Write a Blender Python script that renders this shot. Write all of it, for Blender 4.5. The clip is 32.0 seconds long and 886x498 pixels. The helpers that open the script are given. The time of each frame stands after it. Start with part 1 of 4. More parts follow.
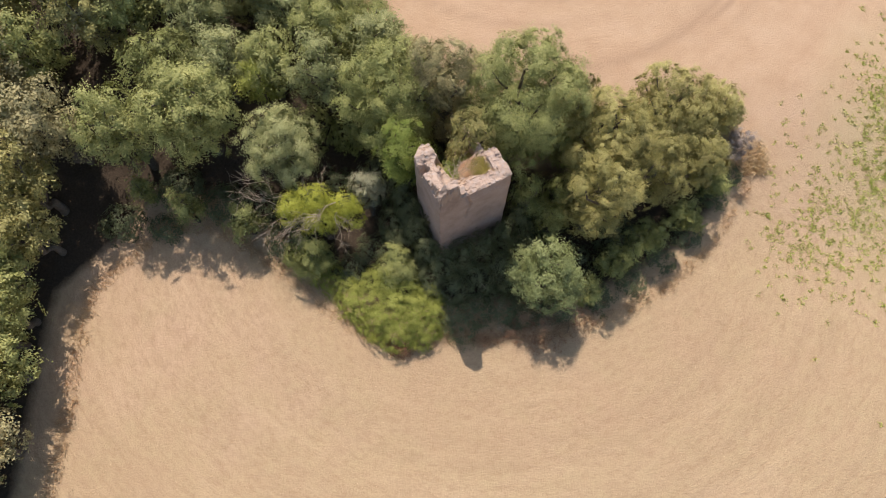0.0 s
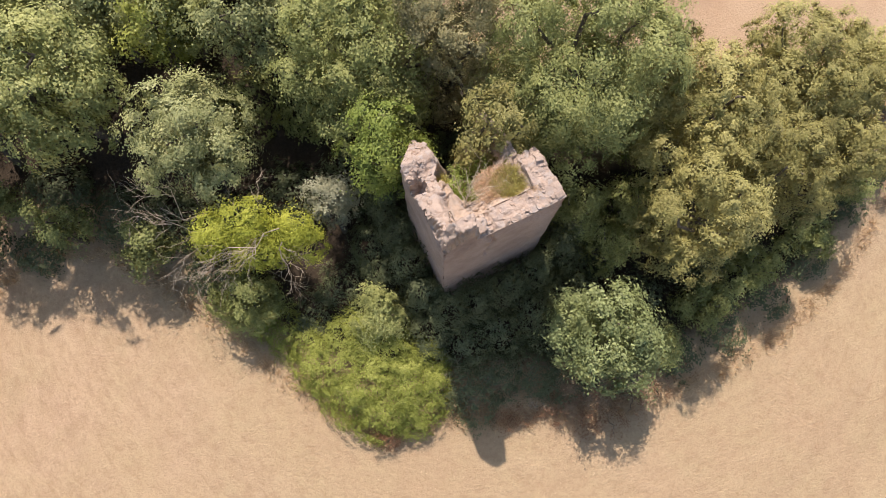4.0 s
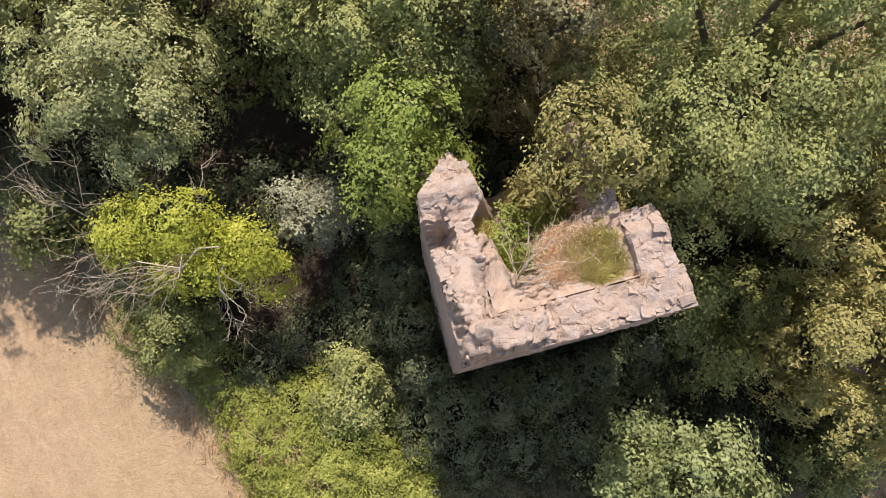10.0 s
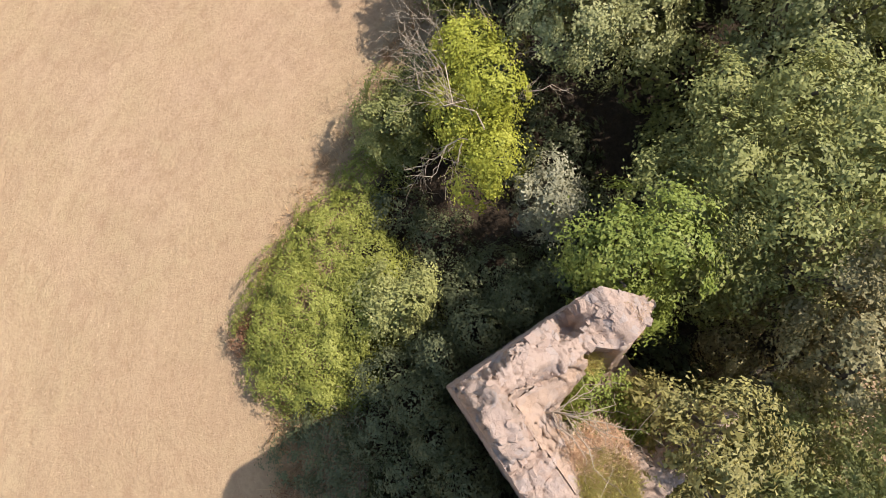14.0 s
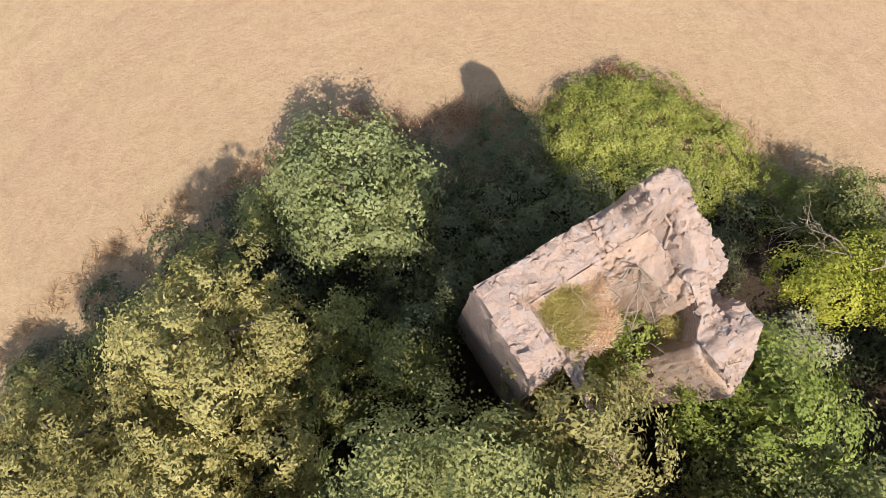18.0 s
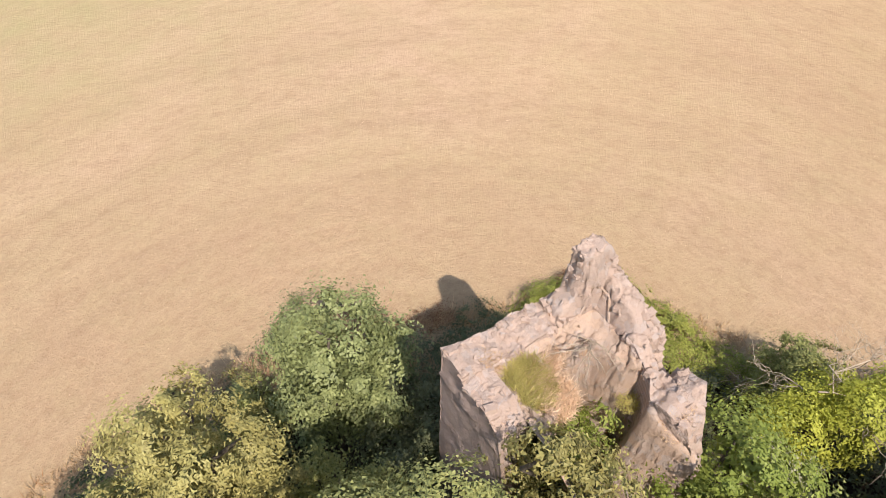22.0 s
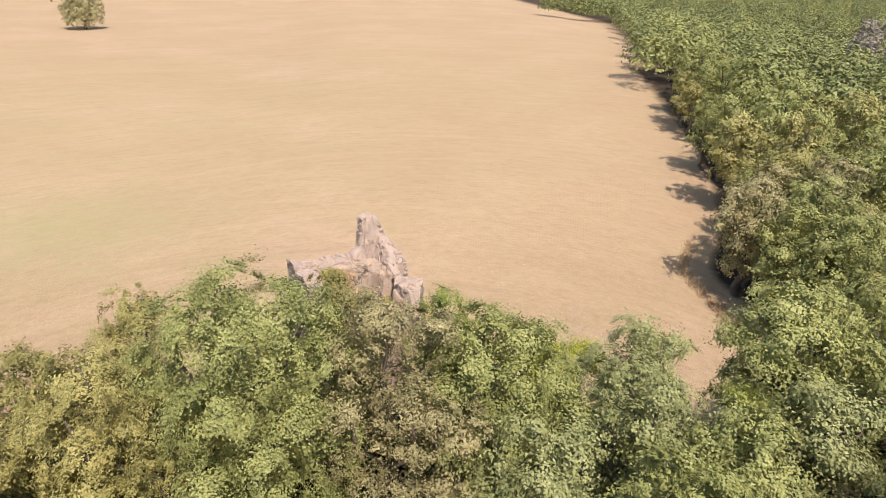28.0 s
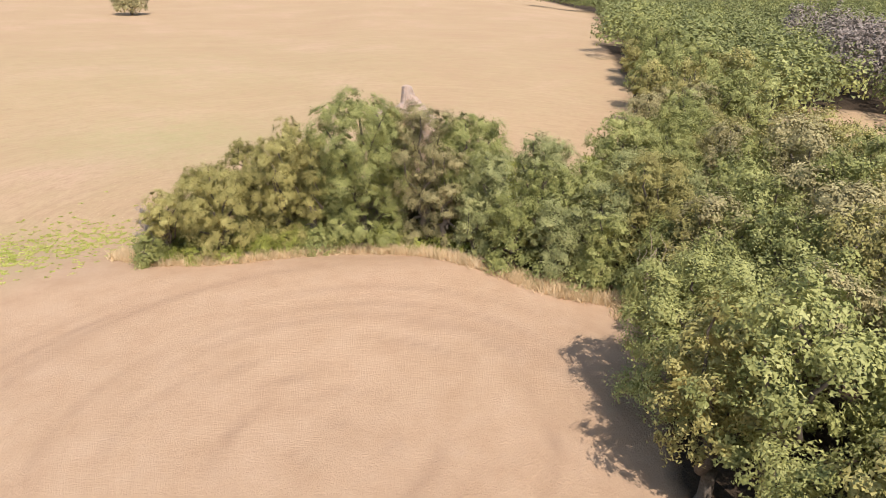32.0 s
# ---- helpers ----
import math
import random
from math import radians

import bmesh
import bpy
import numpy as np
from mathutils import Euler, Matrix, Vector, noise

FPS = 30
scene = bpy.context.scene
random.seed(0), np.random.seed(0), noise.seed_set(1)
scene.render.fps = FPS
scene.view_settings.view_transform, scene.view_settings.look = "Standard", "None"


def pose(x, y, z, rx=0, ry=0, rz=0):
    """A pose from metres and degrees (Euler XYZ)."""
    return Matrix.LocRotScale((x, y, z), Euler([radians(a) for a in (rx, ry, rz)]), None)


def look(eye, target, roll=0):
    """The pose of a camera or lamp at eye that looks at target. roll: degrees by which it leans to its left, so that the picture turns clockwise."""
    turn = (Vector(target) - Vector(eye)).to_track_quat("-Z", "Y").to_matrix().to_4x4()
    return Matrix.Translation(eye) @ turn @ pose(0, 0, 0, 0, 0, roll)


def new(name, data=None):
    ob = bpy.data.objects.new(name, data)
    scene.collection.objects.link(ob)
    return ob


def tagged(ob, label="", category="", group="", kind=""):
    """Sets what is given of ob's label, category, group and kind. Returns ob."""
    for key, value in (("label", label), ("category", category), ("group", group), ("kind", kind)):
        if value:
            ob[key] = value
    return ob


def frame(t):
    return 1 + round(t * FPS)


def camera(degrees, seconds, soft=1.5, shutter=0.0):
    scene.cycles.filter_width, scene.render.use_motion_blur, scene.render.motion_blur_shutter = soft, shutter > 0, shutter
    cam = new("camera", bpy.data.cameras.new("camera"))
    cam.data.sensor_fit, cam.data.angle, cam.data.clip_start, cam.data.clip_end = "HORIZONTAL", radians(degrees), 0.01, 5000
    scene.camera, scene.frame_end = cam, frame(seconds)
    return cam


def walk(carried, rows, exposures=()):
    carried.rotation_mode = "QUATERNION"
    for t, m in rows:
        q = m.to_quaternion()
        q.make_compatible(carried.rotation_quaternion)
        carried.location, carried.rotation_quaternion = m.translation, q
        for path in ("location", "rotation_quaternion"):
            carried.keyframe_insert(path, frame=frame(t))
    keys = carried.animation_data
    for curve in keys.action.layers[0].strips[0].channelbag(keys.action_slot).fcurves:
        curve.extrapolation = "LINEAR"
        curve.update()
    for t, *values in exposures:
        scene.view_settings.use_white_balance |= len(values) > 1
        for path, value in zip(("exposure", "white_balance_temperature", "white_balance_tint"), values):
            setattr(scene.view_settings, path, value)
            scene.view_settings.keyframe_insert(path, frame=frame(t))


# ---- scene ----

cam = camera(65.3, 32.0, soft=0.85)
PATH = [
    (0, (0.028, 0.34, 57.132), (0.025, 0.933, 55.222), 0.2),
    (0.5, (-0.047, 1.827, 55.132), (-0.049, 2.421, 53.222), 0.2),
    (1, (-0.178, 3.51, 53.01), (-0.177, 4.117, 51.105), 0.5),
    (1.5, (-0.194, 5.657, 50.956), (-0.192, 6.274, 49.054), 0.4),
    (2, (-0.239, 7.518, 48.877), (-0.237, 8.145, 46.978), 0.4),
    (2.5, (-0.268, 9.0, 46.637), (-0.264, 9.62, 44.735), 0.6),
    (3, (-0.218, 10.135, 44.653), (-0.212, 10.606, 42.71), 1.0),
    (3.5, (-0.304, 10.655, 42.578), (-0.3, 11.077, 40.623), 0.8),
    (5.5, (-0.498, 14.401, 34.26), (-0.484, 14.801, 32.301), 2.0),
    (6, (-0.543, 15.116, 32.987), (-0.526, 15.501, 31.024), 2.3),
    (6.5, (-0.581, 15.806, 31.599), (-0.567, 16.186, 29.636), 1.9),
    (7, (-0.645, 16.38, 30.195), (-0.627, 16.772, 28.234), 2.5),
    (7.5, (-0.664, 16.699, 28.944), (-0.642, 17.1, 26.985), 3.1),
    (8, (-0.737, 16.664, 28.911), (-0.715, 17.054, 26.949), 3.1),
    (8.5, (-0.764, 16.563, 28.86), (-0.747, 16.956, 26.899), 3.0),
    (9, (-0.813, 16.54, 28.933), (-0.812, 16.93, 26.972), 3.1),
    (9.5, (-0.863, 16.526, 28.975), (-0.883, 16.913, 27.013), 3.4),
    (10, (-0.82, 16.501, 28.954), (-0.873, 16.884, 26.992), 3.1),
    (10.5, (-0.802, 16.547, 28.936), (-0.895, 16.914, 26.972), 2.9),
    (11, (-0.794, 16.562, 28.909), (-0.94, 16.905, 26.944), 2.9),
    (11.5, (-0.828, 16.573, 28.914), (-1.018, 16.891, 26.948), 3.5),
    (12, (-0.683, 16.646, 28.886), (-0.934, 16.923, 26.921), 1.3),
    (12.5, (-0.669, 16.671, 28.945), (-0.965, 16.902, 26.981), 1.8),
    (13, (-0.653, 16.703, 28.997), (-0.987, 16.878, 27.033), 1.8),
    (13.5, (-0.634, 16.725, 29.053), (-0.991, 16.852, 27.089), 2.1),
    (15.5, (1.332, 16.294, 29.02), (0.977, 16.133, 27.058), 5.8),
    (16, (2.126, 16.639, 29.006), (1.836, 16.385, 27.044), 5.8),
    (16.5, (3.183, 17.326, 29.029), (2.98, 17.004, 27.065), 6.2),
    (17, (4.31, 18.419, 29.004), (4.202, 18.06, 27.04), 6.1),
    (17.5, (5.212, 19.803, 29.053), (5.146, 19.442, 27.087), 5.2),
    (18, (5.796, 21.246, 29.101), (5.732, 20.893, 27.133), 4.6),
    (18.5, (6.128, 22.442, 29.1), (6.063, 22.094, 27.132), 4.5),
    (19, (6.289, 23.455, 29.084), (6.203, 22.899, 27.165), 2.4),
    (19.5, (6.383, 24.26, 29.05), (6.264, 23.417, 27.24), 1.4),
    (20, (6.405, 24.92, 29.027), (6.274, 23.978, 27.267), 1.1),
    (20.5, (6.41, 25.628, 29.002), (6.277, 24.683, 27.244), 1.0),
    (21, (6.314, 26.322, 28.973), (6.172, 25.339, 27.237), 1.0),
    (21.5, (6.126, 27.189, 29.01), (5.967, 26.084, 27.351), 0.9),
    (22, (5.916, 28.178, 28.994), (5.741, 26.963, 27.415), 0.8),
    (22.5, (5.719, 29.351, 28.912), (5.529, 28.039, 27.414), 0.8),
    (23, (5.546, 30.689, 28.832), (5.352, 29.357, 27.353), 0.8),
    (23.5, (5.416, 32.314, 28.804), (5.223, 30.982, 27.325), 0.7),
    (24, (5.297, 34.153, 28.839), (5.104, 32.831, 27.351), 0.8),
    (24.5, (4.912, 35.938, 28.779), (4.718, 34.587, 27.316), 0.6),
    (25, (4.372, 37.602, 28.664), (4.159, 36.11, 27.35), 0.4),
    (25.5, (3.714, 39.162, 28.57), (3.486, 37.547, 27.414), 0.5),
    (27.5, (2.326, 47.773, 27.788), (2.019, 45.958, 27.005), 1.3),
    (28, (2.164, 52.152, 27.758), (1.859, 50.337, 26.974), 1.3),
    (28.5, (2.322, 56.831, 27.745), (2.017, 55.018, 26.958), 1.3),
    (29, (2.934, 61.84, 27.766), (2.632, 60.028, 26.976), 1.3),
    (29.5, (3.967, 66.85, 27.651), (3.664, 65.04, 26.858), 1.4),
    (30, (5.173, 72.124, 27.527), (4.871, 70.314, 26.732), 1.3),
    (30.5, (6.225, 76.669, 27.597), (5.924, 74.861, 26.797), 1.4),
    (31, (6.975, 80.341, 27.602), (6.673, 78.53, 26.808), 1.4),
    (31.5, (7.56, 83.862, 27.582), (7.257, 82.05, 26.791), 1.4),
    (32, (8.097, 87.734, 27.591), (7.794, 85.923, 26.798), 1.4),
]
walk(cam, [(t, look(eye, target, roll)) for t, eye, target, roll in PATH],
     exposures=[(0, 0.13), (3.5, 0.3), (7, 0.38), (14, 0.36), (20, 0.38), (25, 0.3), (32, 0.24)])

# ---- world, sun ----
SUN_WAY = Vector((2.3, -9.8, -14.9))
world = bpy.data.worlds.new("world")
scene.world = world
world.use_nodes = True
wn = world.node_tree
sky = wn.nodes.new("ShaderNodeTexSky")
sky.sky_type, sky.sun_disc = "NISHITA", False
sky.sun_elevation, sky.sun_rotation = radians(56), radians(-13)
sky.dust_density, sky.air_density = 1.6, 1.0
wn.links.new(sky.outputs[0], wn.nodes["Background"].inputs[0])
wn.nodes["Background"].inputs[1].default_value = 0.15
sun = new("sun", bpy.data.lights.new("sun", "SUN"))
sun.data.energy, sun.data.angle, sun.data.color = 4.4, radians(0.55), (1.0, 0.905, 0.875)
sun.matrix_world = look((-20, 90, 140), Vector((-20, 90, 140)) + SUN_WAY)


# ---- materials ----
def nodes_of(name, rough=0.9, spec=0.2):
    m = bpy.data.materials.new(name)
    m.use_nodes = True
    t = m.node_tree
    b = t.nodes["Principled BSDF"]
    b.inputs["Roughness"].default_value = rough
    b.inputs["Specular IOR Level"].default_value = spec
    return m, t, b


def noise_tex(t, scale, detail=4.0, rough=0.6, vec=None, dist=0.0):
    n = t.nodes.new("ShaderNodeTexNoise")
    n.inputs["Scale"].default_value, n.inputs["Detail"].default_value = scale, detail
    n.inputs["Roughness"].default_value, n.inputs["Distortion"].default_value = rough, dist
    if vec is not None:
        t.links.new(vec, n.inputs["Vector"])
    return n.outputs["Fac"]


def coords(t, scale=(1, 1, 1), turn=0.0):
    g = t.nodes.new("ShaderNodeNewGeometry")
    mp = t.nodes.new("ShaderNodeMapping")
    mp.inputs["Scale"].default_value = scale
    mp.inputs["Rotation"].default_value = (0, 0, turn)
    t.links.new(g.outputs["Position"], mp.inputs["Vector"])
    return mp.outputs[0]


def ramp(t, fac, stops):
    r = t.nodes.new("ShaderNodeValToRGB")
    el = r.color_ramp.elements
    while len(el) < len(stops):
        el.new(0.5)
    for e, (p, c) in zip(el, stops):
        e.position, e.color = p, (*c, 1)
    t.links.new(fac, r.inputs[0])
    return r.outputs[0]


def mix(t, fac, a, b, mode="MIX"):
    n = t.nodes.new("ShaderNodeMix")
    n.data_type, n.blend_type = "RGBA", mode
    for sock, v in ((n.inputs[0], fac), (n.inputs[6], a), (n.inputs[7], b)):
        if isinstance(v, (int, float)):
            sock.default_value = v
        elif isinstance(v, tuple):
            sock.default_value = (*v, 1)
        else:
            t.links.new(v, sock)
    return n.outputs[2]


def calc(t, op, a, b=0.0, clamp=False):
    n = t.nodes.new("ShaderNodeMath")
    n.operation, n.use_clamp = op, clamp
    for sock, v in zip(n.inputs, (a, b)):
        if isinstance(v, (int, float)):
            sock.default_value = v
        else:
            t.links.new(v, sock)
    return n.outputs[0]


def bump(t, b, height, strength=0.5, dist=0.05):
    n = t.nodes.new("ShaderNodeBump")
    n.inputs["Strength"].default_value, n.inputs["Distance"].default_value = strength, dist
    t.links.new(height, n.inputs["Height"])
    t.links.new(n.outputs[0], b.inputs["Normal"])


def leaf_material(name, dark, mid, light, through_leaf=0.25, rough=0.55, spec=0.25, depth=1.0):
    """Leaves vary one by one, by clump and from plant to plant."""
    m, t, b = nodes_of(name, rough, spec)
    g = t.nodes.new("ShaderNodeNewGeometry")
    info = t.nodes.new("ShaderNodeObjectInfo")
    clump = noise_tex(t, 0.9, 3.0, 0.6, coords(t))
    f = calc(t, "ADD", calc(t, "MULTIPLY", g.outputs["Random Per Island"], 0.32), calc(t, "MULTIPLY", calc(t, "SUBTRACT", clump, 0.3), 1.3))
    f = calc(t, "ADD", f, calc(t, "MULTIPLY", calc(t, "SUBTRACT", info.outputs["Random"], 0.5), 0.25), True)
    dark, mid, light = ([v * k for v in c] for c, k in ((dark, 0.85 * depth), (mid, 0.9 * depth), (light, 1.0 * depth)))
    c = ramp(t, f, [(0.05, dark), (0.5, mid), (0.95, light)])
    t.links.new(c, b.inputs["Base Color"])
    tr = t.nodes.new("ShaderNodeBsdfTranslucent")
    t.links.new(mix(t, 0.5, c, tuple(light), "MIX"), tr.inputs["Color"])
    ms = t.nodes.new("ShaderNodeMixShader")
    ms.inputs[0].default_value = through_leaf * 0.5
    t.links.new(b.outputs[0], ms.inputs[1])
    t.links.new(tr.outputs[0], ms.inputs[2])
    t.links.new(ms.outputs[0], t.nodes["Material Output"].inputs["Surface"])
    return m


LEAF = {
    "oak": leaf_material("oak_leaves", (0.14, 0.15, 0.042), (0.33, 0.338, 0.103), (0.53, 0.505, 0.19), 0.22),
    "bright": leaf_material("bright_oak_leaves", (0.145, 0.16, 0.048), (0.38, 0.388, 0.128), (0.56, 0.54, 0.205), 0.32),
    "olive": leaf_material("olive_brown_leaves", (0.185, 0.162, 0.048), (0.415, 0.368, 0.12), (0.59, 0.512, 0.195), 0.22),
    "light": leaf_material("pale_green_leaves", (0.16, 0.172, 0.062), (0.37, 0.375, 0.145), (0.56, 0.535, 0.245), 0.22),
    "sage": leaf_material("sage_leaves", (0.185, 0.165, 0.07), (0.435, 0.375, 0.172), (0.64, 0.545, 0.27), 0.22),
    "grey": leaf_material("grey_green_leaves", (0.3, 0.29, 0.17), (0.46, 0.44, 0.27), (0.58, 0.545, 0.37), 0.4, depth=0.95),
    "yellow": leaf_material("yellow_green_leaves", (0.23, 0.246, 0.025), (0.46, 0.47, 0.065), (0.648, 0.626, 0.13), 0.4, depth=1.05),
    "fig": leaf_material("fig_leaves", (0.155, 0.178, 0.062), (0.35, 0.385, 0.148), (0.56, 0.575, 0.26), 0.3, 0.5, 0.25),
    "bramble": leaf_material("bramble_leaves", (0.19, 0.21, 0.035), (0.42, 0.435, 0.092), (0.63, 0.6, 0.19), 0.4),
    # undergrowth leaves: a low depth puts the surrounding shade into their colour
    "dark": leaf_material("shaded_ivy_leaves", (0.2, 0.22, 0.095), (0.31, 0.335, 0.15), (0.46, 0.48, 0.23), 0.35, depth=0.5),
    "dry": leaf_material("dry_grass", (0.399, 0.27, 0.133), (0.551, 0.391, 0.228), (0.692, 0.532, 0.346), 0.45, 0.8, 0.1, depth=1.25),
    "tawny": leaf_material("tawny_grass", (0.46, 0.35, 0.19), (0.63, 0.49, 0.29), (0.77, 0.62, 0.4), 0.45, 0.8, 0.1, depth=1.2),
    "rust": leaf_material("rusty_dry_leaves", (0.28, 0.15, 0.07), (0.42, 0.24, 0.12), (0.541, 0.343, 0.187), 0.2, 0.8, 0.1, depth=1.25),
    "russet": leaf_material("russet_dead_leaves", (0.17, 0.085, 0.045), (0.28, 0.15, 0.08), (0.38, 0.22, 0.125), 0.2, 0.8, 0.1),
    "ash": leaf_material("ashen_twigs", (0.25, 0.205, 0.165), (0.36, 0.3, 0.25), (0.46, 0.39, 0.335), 0.1, 0.8, 0.1),
    "weed": leaf_material("field_weeds", (0.26, 0.3, 0.05), (0.4, 0.42, 0.1), (0.52, 0.5, 0.18), 0.3, depth=1.25),
    "haze": leaf_material("bleached_grass", (0.546, 0.397, 0.254), (0.745, 0.571, 0.393), (0.88, 0.72, 0.531), 0.4, 0.8, 0.1, depth=1.25),
    "olivegrass": leaf_material("olive_grass", (0.368, 0.325, 0.099), (0.552, 0.482, 0.176), (0.69, 0.594, 0.264), 0.4, 0.8, 0.1, depth=1.25),
    "fresh": leaf_material("fresh_leaves", (0.17, 0.225, 0.035), (0.31, 0.37, 0.07), (0.45, 0.48, 0.115), 0.4, depth=0.85),
    "far": leaf_material("distant_leaves", (0.12, 0.132, 0.042), (0.25, 0.268, 0.09), (0.4, 0.395, 0.16), 0.2),
    "straw": leaf_material("straw_stalks", (0.38, 0.257, 0.142), (0.513, 0.37, 0.228), (0.652, 0.494, 0.336), 0.2, 0.8, 0.1, depth=1.25),
}


def bark(name, a, b_):
    m, t, b = nodes_of(name, 0.9, 0.15)
    v = coords(t)
    f = noise_tex(t, 7.0, 6.0, 0.7, v)
    t.links.new(ramp(t, f, [(0.3, a), (0.7, b_)]), b.inputs["Base Color"])
    bump(t, b, noise_tex(t, 25.0, 5.0, 0.7, v), 0.7, 0.03)
    return m


BARK = bark("bark", (0.09, 0.07, 0.05), (0.2, 0.165, 0.125))
DEADWOOD = bark("dead_wood", (0.36, 0.28, 0.19), (0.58, 0.48, 0.35))


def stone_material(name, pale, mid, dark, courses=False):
    """Rubble of many small stones in earthy mortar, each stone of its own tone; rubble joints also carry painted
    crevice shade.
    """
    m, t, b = nodes_of(name, 0.93, 0.15)
    v = coords(t)
    bent_v = mix(t, 0.1, v, noise_tex(t, 3.0, 3.0, 0.5, v))

    def cells(scale, feature):
        n = t.nodes.new("ShaderNodeTexVoronoi")
        n.feature = feature
        n.inputs["Scale"].default_value = scale
        t.links.new(bent_v, n.inputs["Vector"])
        return n

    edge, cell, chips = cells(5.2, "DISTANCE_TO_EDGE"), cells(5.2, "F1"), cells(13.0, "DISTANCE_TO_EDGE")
    big, small, grit = noise_tex(t, 0.8, 5.0, 0.65, v), noise_tex(t, 11.0, 7.0, 0.75, v), noise_tex(t, 45.0, 4.0, 0.7, v)
    c = ramp(t, big, [(0.3, mid), (0.5, pale), (0.72, mid)])
    hue = t.nodes.new("ShaderNodeSeparateColor")
    t.links.new(cell.outputs["Color"], hue.inputs[0])
    c = mix(t, calc(t, "MULTIPLY", hue.outputs[0], 0.16), c, dark)
    c = mix(t, calc(t, "MULTIPLY", calc(t, "POWER", hue.outputs[1], 3.0), 0.5), c, (0.46, 0.41, 0.37))
    c = mix(t, calc(t, "MULTIPLY", calc(t, "SUBTRACT", 0.46, small), 2.6, True), c, dark)
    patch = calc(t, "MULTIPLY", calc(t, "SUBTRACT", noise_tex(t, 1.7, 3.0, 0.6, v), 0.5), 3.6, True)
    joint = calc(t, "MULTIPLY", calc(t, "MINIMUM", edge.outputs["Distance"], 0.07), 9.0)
    chip = calc(t, "MULTIPLY", calc(t, "MINIMUM", chips.outputs["Distance"], 0.08), 5.0)
    if courses:
        br = t.nodes.new("ShaderNodeTexBrick")
        tc = t.nodes.new("ShaderNodeMapping")
        tc.inputs["Rotation"].default_value = (radians(90), 0, radians(64))
        t.links.new(mix(t, 0.04, v, noise_tex(t, 2.0, 3.0, 0.5, v)), tc.inputs["Vector"])
        t.links.new(tc.outputs[0], br.inputs["Vector"])
        br.inputs["Scale"].default_value, br.inputs["Mortar Size"].default_value = 3.4, 0.03
        joint = calc(t, "SUBTRACT", 0.7, calc(t, "MULTIPLY", br.outputs["Fac"], 0.7))
        c = mix(t, calc(t, "MULTIPLY", br.outputs["Fac"], 0.4), c, dark)
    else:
        # crevices between stones painted darker, in patches, as shade would leave them
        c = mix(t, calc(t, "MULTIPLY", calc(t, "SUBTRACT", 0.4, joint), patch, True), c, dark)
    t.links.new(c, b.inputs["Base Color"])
    height = calc(t, "ADD", calc(t, "MULTIPLY", calc(t, "ADD", joint, chip), calc(t, "ADD", patch, 0.12)), calc(t, "ADD", calc(t, "MULTIPLY", small, 1.3), calc(t, "MULTIPLY", grit, 0.35)))
    bump(t, b, height, 0.85, 0.05)
    return m


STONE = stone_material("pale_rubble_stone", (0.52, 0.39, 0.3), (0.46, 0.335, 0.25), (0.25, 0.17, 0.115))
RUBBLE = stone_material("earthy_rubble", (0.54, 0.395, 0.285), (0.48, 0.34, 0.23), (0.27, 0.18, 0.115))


def plaster_material():
    """Outer faces: coursed masonry under worn grey-pink render."""
    m, t, b = nodes_of("weathered_masonry", 0.93, 0.15)
    v = coords(t)
    br = t.nodes.new("ShaderNodeTexBrick")
    tc = t.nodes.new("ShaderNodeMapping")
    tc.inputs["Rotation"].default_value = (radians(90), 0, radians(-26))
    t.links.new(v, tc.inputs["Vector"])
    t.links.new(tc.outputs[0], br.inputs["Vector"])
    br.inputs["Scale"].default_value, br.inputs["Mortar Size"].default_value = 3.0, 0.02
    big, small = noise_tex(t, 0.55, 6.0, 0.7, v), noise_tex(t, 12.0, 6.0, 0.7, v)
    c = ramp(t, big, [(0.28, (0.3, 0.225, 0.185)), (0.5, (0.45, 0.345, 0.285)), (0.7, (0.52, 0.41, 0.35))])
    c = mix(t, calc(t, "MULTIPLY", calc(t, "SUBTRACT", 0.6, small), 1.5, True), c, (0.26, 0.19, 0.15))
    c = mix(t, calc(t, "MULTIPLY", br.outputs["Fac"], 0.35), c, (0.25, 0.18, 0.14))
    t.links.new(c, b.inputs["Base Color"])
    bump(t, b, calc(t, "ADD", calc(t, "MULTIPLY", br.outputs["Fac"], -0.5), small), 0.6, 0.05)
    return m


PLASTER = plaster_material()
COURSED = stone_material("coursed_blockwork", (0.6, 0.455, 0.36), (0.54, 0.4, 0.31), (0.33, 0.23, 0.165), True)


